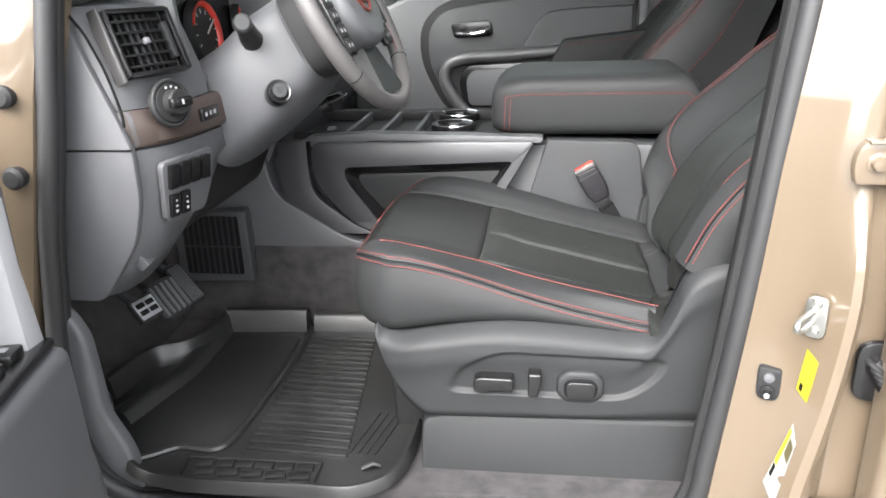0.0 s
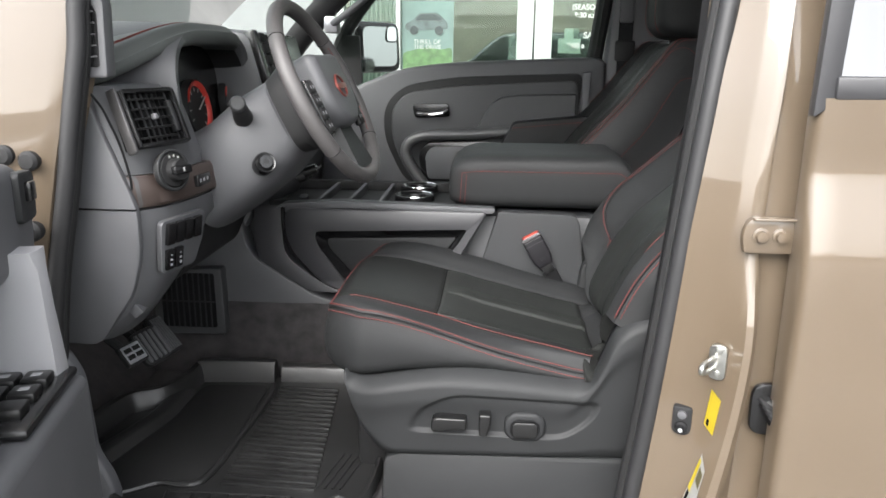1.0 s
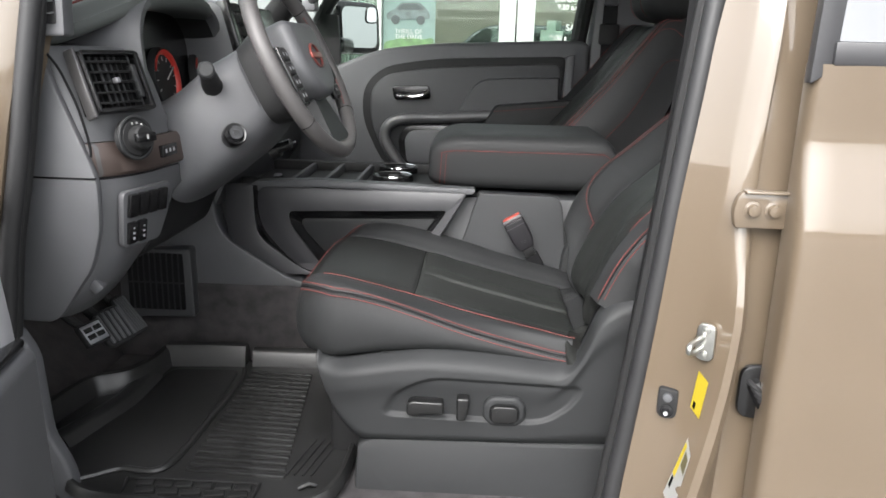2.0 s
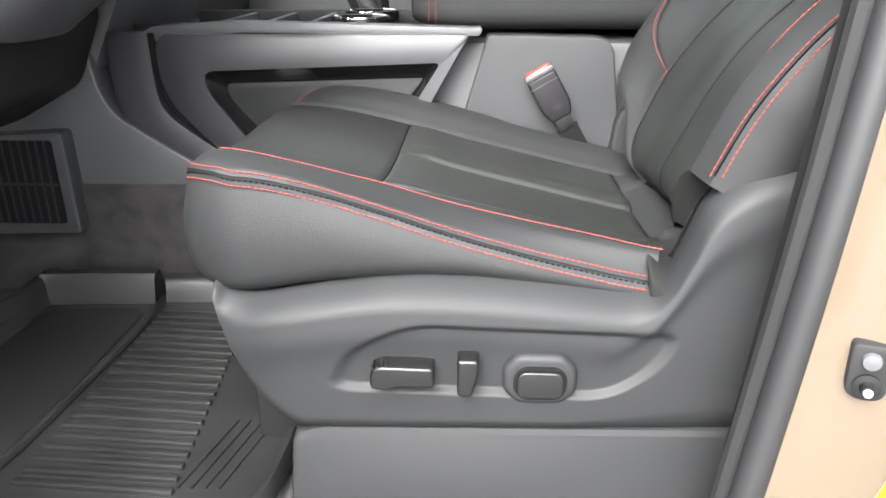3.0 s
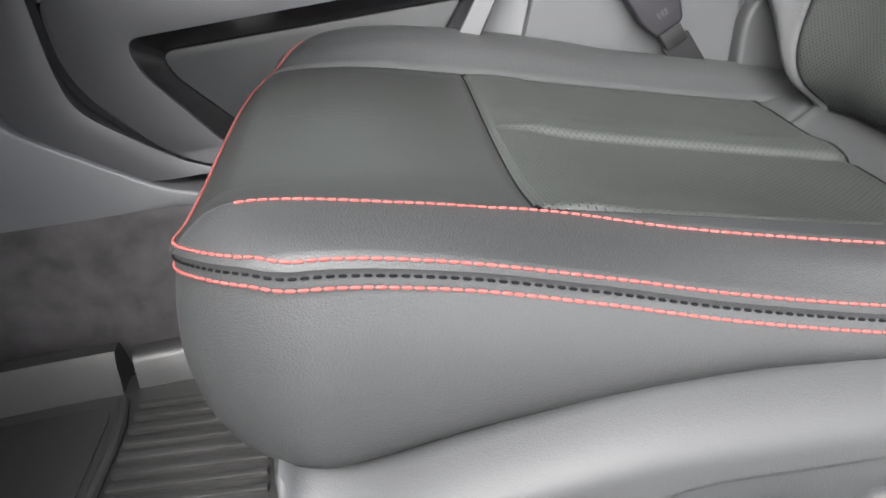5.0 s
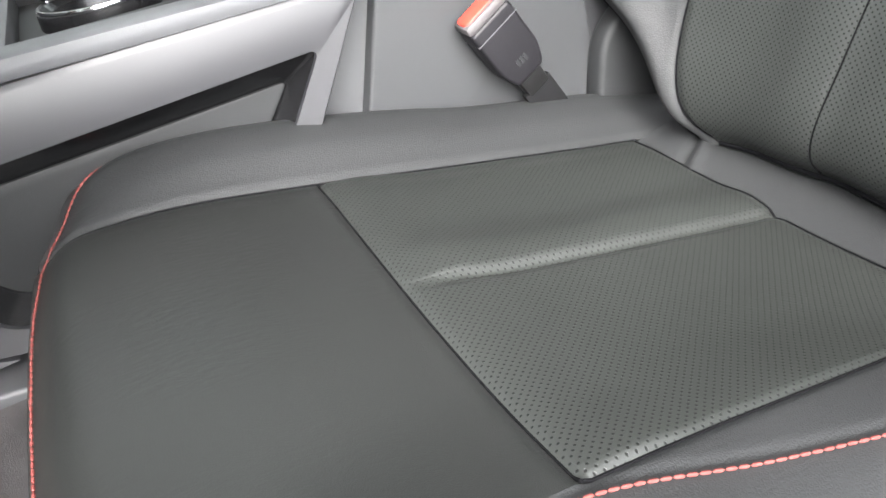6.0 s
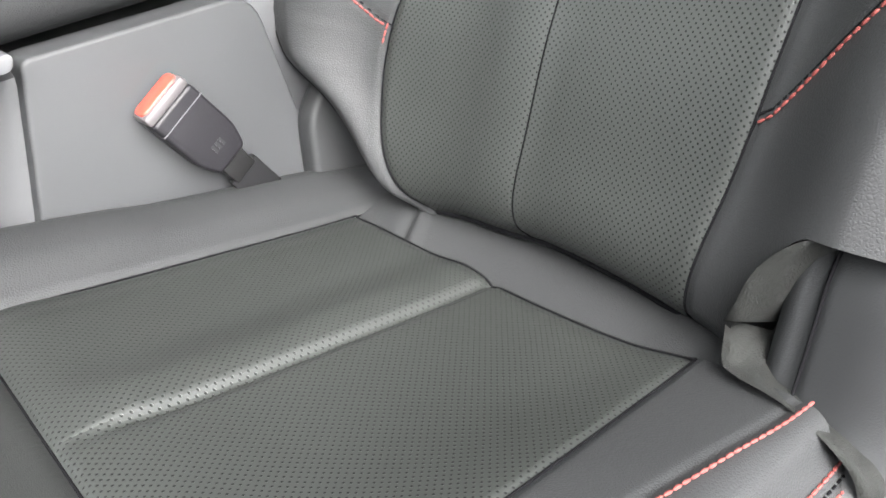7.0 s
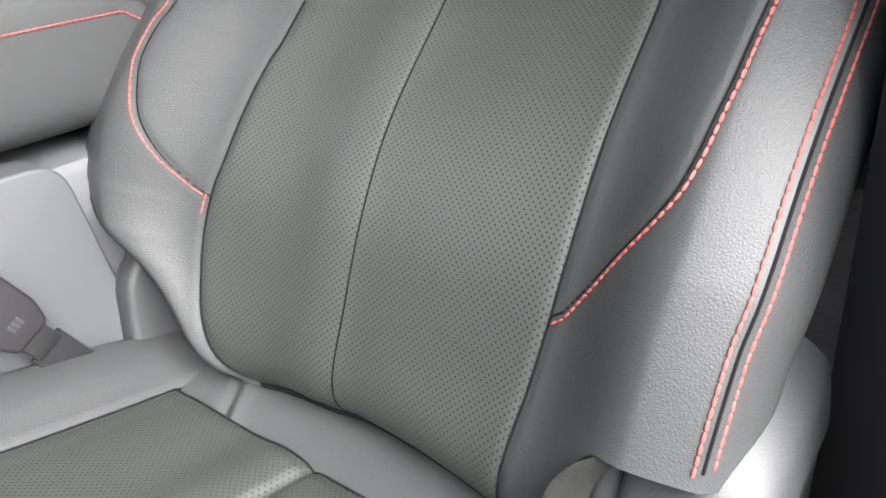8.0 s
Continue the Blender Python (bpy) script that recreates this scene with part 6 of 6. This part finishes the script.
part("heel_pad", slab(rounded([(-0.435, -0.355), (-0.265, -0.345), (-0.262, -0.76), (-0.285, -0.815), (-0.36, -0.815), (-0.425, -0.855), (-0.485, -0.75), (-0.445, -0.56)], 0.03), "z", 0.637, 0.641, 0.002), HEEL, fm, "smooth worn heel pad")
edge_ = sp([(-0.255, -0.345), (-0.245, -0.42), (-0.252, -0.60), (-0.262, -0.77), (-0.285, -0.822), (-0.35, -0.820), (-0.395, -0.850), (-0.425, -0.870)])
part("heel_rim", tube([(x, y, 0.642) for x, y in edge_], 0.007, 8), MAT_RUBBER, fm)
for k in range(21):
    t = k / 20
    y = -0.365 - 0.455 * t
    part("rib", turned(box(-0.235 + 0.005 * t, -0.080 + 0.045 * t, -0.0055, 0.0055, 0.636, 0.6445, 0.0025), pose(0, y, 0, 0, 0, -3)), MAT_RUBBER, fm)
for k in range(4):
    part("corner_rib", turned(box(-0.002, 0.002, -0.07, 0.07, 0.636, 0.641), pose(-0.02 + 0.016 * k, -0.74, 0, 0, 0, -12)), MAT_RUBBER, fm)
part("emblem_frame", tube([(q[0], q[1], 0.641) for q in rounded([(-0.325, -0.845), (-0.075, -0.845), (-0.075, -0.905), (-0.315, -0.905)], 0.004)], 0.003, 6, True), MAT_RUBBER, fm)
for k in range(6):
    part("emblem_bar", turned(box(0, 0.030, 0, 0.020, 0.636, 0.644, 0.002), pose(-0.30 + 0.037 * k, -0.872, 0, 0, 0, 6)), MAT_RUBBER, fm)
for k in range(5):
    part("emblem_bar", turned(box(0, 0.036, 0, 0.018, 0.636, 0.645, 0.002), pose(-0.292 + 0.043 * k, -0.899, 0, 0, 0, 12)), MAT_RUBBER, fm)
part("fixing_hook", tube([(0.0, -0.855, 0.642), (0.02, -0.850, 0.650), (0.032, -0.846, 0.643)], 0.005), MAT_RUBBER, fm)

# ---- passenger door, seen across the cab ----
pd = thing("passenger_door", "charcoal passenger door trim with chrome handle", "car door")
card = rounded([(-0.36, 0.72), (-0.36, 1.30, 0.05), (-0.20, 1.375, 0.1), (-0.06, 1.432, 0.15), (0.14, 1.458, 0.2), (0.66, 1.482), (0.70, 1.47), (0.70, 0.72)], 0.02)
part("door_card", slab(card, "y", 0.715, 0.83, 0.015, 3), DASH, pd, "charcoal upper door card")
well_pts = rounded([(-0.115, 1.18, 0.06), (-0.112, 1.30, 0.06), (-0.04, 1.372, 0.1), (0.14, 1.405, 0.2), (0.62, 1.425), (0.60, 1.20), (0.56, 0.98), (-0.02, 0.98, 0.1)], 0.03)
part("dark_band", slab(well_pts, "y", 0.708, 0.72, 0.004), MATT_BLACK, pd, "black trim band")
ins_pts = rounded([(-0.085, 1.18, 0.06), (-0.082, 1.29, 0.06), (-0.03, 1.345, 0.1), (0.15, 1.374, 0.2), (0.600, 1.400), (0.610, 1.27), (0.56, 0.98), (0.0, 0.98, 0.1)], 0.03)
part("trim_insert", slab(ins_pts, "y", 0.700, 0.72, 0.006), DOOR_TRIM, pd)
part("upright_trim", slab(rounded([(0.618, 1.10), (0.616, 1.425), (0.648, 1.432), (0.644, 1.10)], 0.006), "y", 0.694, 0.72, 0.005), DASH, pd, "charcoal upright trim bar")
part("trim_insert", slab(rounded([(0.225, 1.20), (0.30, 1.335, 0.06), (0.40, 1.345, 0.05), (0.598, 1.352, 0.01), (0.60, 1.20)], 0.03), "y", 0.682, 0.712, 0.012, 4), DOOR_TRIM, pd)
hb = part("handle_bezel", slab(rounded([(0.005, 1.255), (-0.005, 1.305), (0.13, 1.312), (0.14, 1.262)], 0.016), "y", 0.690, 0.71, 0.003), BLACK, pd)
part("door_handle", tube([tuple(q) for q in spline([(0.015, 0.683, 1.273), (0.06, 0.676, 1.270), (0.105, 0.678, 1.276), (0.125, 0.688, 1.288)], 5)], 0.0075, 10), CHROME, hb, "chrome door handle")
part("pull_frame", tube([(q[0], 0.672, q[1]) for q in spline([(0.05, 1.00), (-0.02, 1.10), (-0.015, 1.165), (0.05, 1.192), (0.20, 1.20), (0.36, 1.212)], 8)], 0.020, 12), mat("satin_charcoal_pull", (0.07, 0.07, 0.072), 0.4, metal=0.2), pd, "satin charcoal door pull")
part("pocket", slab(rounded([(0.035, 1.02), (0.02, 1.12), (0.05, 1.165), (0.30, 1.175), (0.25, 1.02)], 0.02), "y", 0.682, 0.71, 0.003), BLACK, pd)
part("pocket_face", slab(rounded([(0.055, 1.03), (0.045, 1.12), (0.07, 1.15), (0.28, 1.158), (0.24, 1.03)], 0.02), "y", 0.676, 0.69, 0.004), DASH, pd)
ar = part("armrest", slab(rounded([(0.30, 1.13), (0.372, 1.250), (0.66, 1.280), (0.66, 1.13)], 0.014), "y", 0.60, 0.71, 0.015, 3), LEATHER, pd, "black padded door armrest")
part("red_stitching", stitches([(x, 0.599, 1.232 + 0.10 * (x - 0.36)) for x in span(0.368, 0.65, 50)], 0.006, 0.001), RED, ar)
part("window_frame", tube([(0.665, 0.80, 1.46), (0.69, 0.78, 1.68), (0.70, 0.72, 1.90)], 0.03, 10), MATT_BLACK, pd)
part("window_frame", tube([tuple(q) for q in spline([(-0.36, 0.82, 1.33), (-0.27, 0.80, 1.56), (-0.10, 0.76, 1.76), (0.1, 0.72, 1.90), (0.4, 0.70, 1.93), (0.70, 0.72, 1.90)], 6)], 0.024, 10), MATT_BLACK, pd)
part("pane", grid(lambda x, t: (x, 0.795 - 0.10 * t, 1.36 + 0.55 * t), span(-0.30, 0.68, 4), span(0, 1, 4)), GLASS, pd).visible_shadow = False
part("sail_panel", slab(rounded([(-0.36, 1.32), (-0.27, 1.55), (-0.215, 1.55), (-0.205, 1.375)], 0.01), "y", 0.775, 0.80), MATT_BLACK, pd)

mir = thing("door_mirror", "black door mirror with chrome-bright glass", "mirror")
MM = pose(-0.182, 1.03, 1.512, 0, -4, -40)
part("housing", turned(slab(rounded([(-0.118, -0.100), (-0.118, 0.100), (0.118, 0.100), (0.118, -0.100)], 0.045), "x", -0.10, 0.012, 0.02, 3), MM), BLACK, mir)
part("mirror_glass", turned(slab(rounded([(-0.090, -0.078), (-0.090, 0.078), (0.090, 0.078), (0.090, -0.078)], 0.035), "x", 0.012, 0.015), MM), mat("mirror_silver", (0.30, 0.31, 0.31), 0.02, metal=1.0, vary=0.0, rough_vary=0.0), mir, "mirror glass")
part("spot_glass", turned(slab(rounded([(0.03, 0.02), (0.04, 0.082), (0.092, 0.082), (0.092, 0.02)], 0.02), "x", 0.0155, 0.018), MM), mat("spot_mirror_silver", (0.5, 0.51, 0.51), 0.05, metal=1.0, vary=0.0, rough_vary=0.0), mir, "small convex spot mirror")
part("spot_border", turned(tube([(0.017, q[0], q[1]) for q in rounded([(0.03, 0.02), (0.04, 0.082), (0.092, 0.082), (0.092, 0.02)], 0.02)], 0.003, 6, True), MM), BLACK, mir)
part("foot", box(-0.26, -0.19, 0.80, 1.02, 1.41, 1.47, 0.02), BLACK, mir)

# passenger belt and pillar
setting("trim_far_pillar", slab(rounded([(0.70, 0.6), (0.70, 1.45), (0.735, 1.92), (0.92, 1.92), (0.90, 0.6)], 0.03), "y", 0.72, 0.86, 0.02), DASH, "dark far pillar trim", "trim")
belt = thing("seat_belt", "dark seat belt hanging on the far pillar", "seat belt")
part("webbing", loft([[(0.735, 0.700, z), (0.785, 0.700, z), (0.785, 0.704, z), (0.735, 0.704, z)] for z in (0.8, 1.2, 1.5, 1.80)]), CLOTH_BELT, belt)
part("tongue", box(0.725, 0.795, 0.690, 0.702, 1.47, 1.54, 0.006), MATT_BLACK, belt)
part("anchor", box(0.735, 0.785, 0.690, 0.712, 1.60, 1.70, 0.01), DASH, belt)

# ---- open driver's door ----
DH = Matrix.Translation((-0.50, -0.955, 0)) @ pose(0, 0, 0, 0, 0, -74)
door = thing("driver_door", "open driver door with dark trim and window switches", "car door")
Dd = lambda bm: turned(bm, DH)
part("door_skin", Dd(slab(rounded([(0.05, 0.50), (0.05, 1.27), (0.12, 1.31), (1.05, 1.33), (1.05, 0.50)], 0.04), "y", -0.09, -0.01, 0.02)), PAINT, door, "tan painted door skin")
part("door_card", Dd(slab(rounded([(0.105, 0.55), (0.105, 1.24), (0.17, 1.30), (1.03, 1.33), (1.03, 0.55)], 0.04), "y", -0.01, 0.060, 0.015, 3)), DASH, door, "dark door card")
part("upper_panel", Dd(slab(rounded([(0.225, 1.195), (0.210, 1.29, 0.05), (0.26, 1.342), (1.02, 1.365), (1.02, 1.195)], 0.03), "y", 0.05, 0.105, 0.025, 4)), DASH, door, "dark padded upper door panel")
mem = part("memory_switch", Dd(turned(slab(rounded([(-0.03, -0.035), (-0.034, 0.03), (0.03, 0.035), (0.03, -0.035)], 0.012), "y", 0.0, 0.016, 0.004), pose(0.268, 0.098, 1.297))), PLASTIC, door, "memory switch plate")
part("button", Dd(turned(box(-0.012, 0.012, 0.014, 0.024, -0.012, 0.014, 0.003), pose(0.268, 0.098, 1.302))), BLACK, mem)
part("pull_handle", Dd(loft([[(0.300, 0.075, z), (0.345 + k, 0.075, z), (0.350 + k, 0.110 + k2, z), (0.345 + k, 0.140 + k2, z), (0.325, 0.146 + k2, z), (0.300, 0.135, z)] for z, k, k2 in ((1.05, 0.012, 0.010), (1.10, 0.008, 0.006), (1.16, 0.0, 0.0), (1.21, -0.004, -0.004), (1.235, -0.004, -0.012))])), PALE_GREY, door, "pale grey pull handle", 50)
pod = part("armrest", Dd(slab(rounded([(0.27, 0.62), (0.30, 1.055, 0.02), (0.80, 1.085), (0.80, 0.62)], 0.03), "y", 0.05, 0.172, 0.014, 3)), DASH, door, "charcoal door armrest")
part("lower_pocket", Dd(slab(rounded([(0.12, 0.56), (0.16, 0.84, 0.05), (0.30, 0.90), (0.9, 0.90), (0.9, 0.56)], 0.03), "y", 0.05, 0.125, 0.015, 3)), DASH, door, "dark door pocket")
bezel = part("switch_bezel", Dd(turned(box(0.0, 0.215, 0.068, 0.163, -0.006, 0.006, 0.005), pose(0.315, 0, 1.064, 0, -3.4, 0))), BLACK, door, "window switch panel")
for i in range(3):
    for j in range(2):
        sw = part("window_switch", Dd(turned(box(0.045 + 0.050 * i, 0.082 + 0.050 * i, 0.078 + 0.037 * j, 0.110 + 0.037 * j, 0.004, 0.018, 0.004), pose(0.315, 0, 1.064, 0, -3.4, 0))), SWITCH, bezel)
        if i < 2:
            part("printed_mark", Dd(turned(box(0.058 + 0.050 * i, 0.070 + 0.050 * i, 0.088 + 0.037 * j, 0.100 + 0.037 * j, 0.0178, 0.0184), pose(0.315, 0, 1.064, 0, -3.4, 0))), PALE_GREY, sw)
part("knob_base", Dd(box(0.316, 0.350, 0.095, 0.150, 1.066, 1.080, 0.005)), DASH, bezel)
part("mirror_knob", Dd(turned(lathe([(0, 0.034), (0.011, 0.034), (0.014, 0.030), (0.0145, 0.0), (0, 0.0)], 20), pose(0.333, 0.125, 1.072))), DASH, bezel, "round mirror adjuster knob")
part("cup_recess", Dd(turned(slab(rounded([(0.23, 0.075), (0.23, 0.150), (0.42, 0.150), (0.42, 0.075)], 0.03), "z", 0.0, 0.004), pose(0.315, 0, 1.072, 0, -3.4, 0))), BLACK, door)
part("edge_seal", Dd(tube([(0.08, 0.03, 0.56), (0.08, 0.03, 1.22), (0.15, 0.03, 1.31)], 0.012)), RUBBER, door)
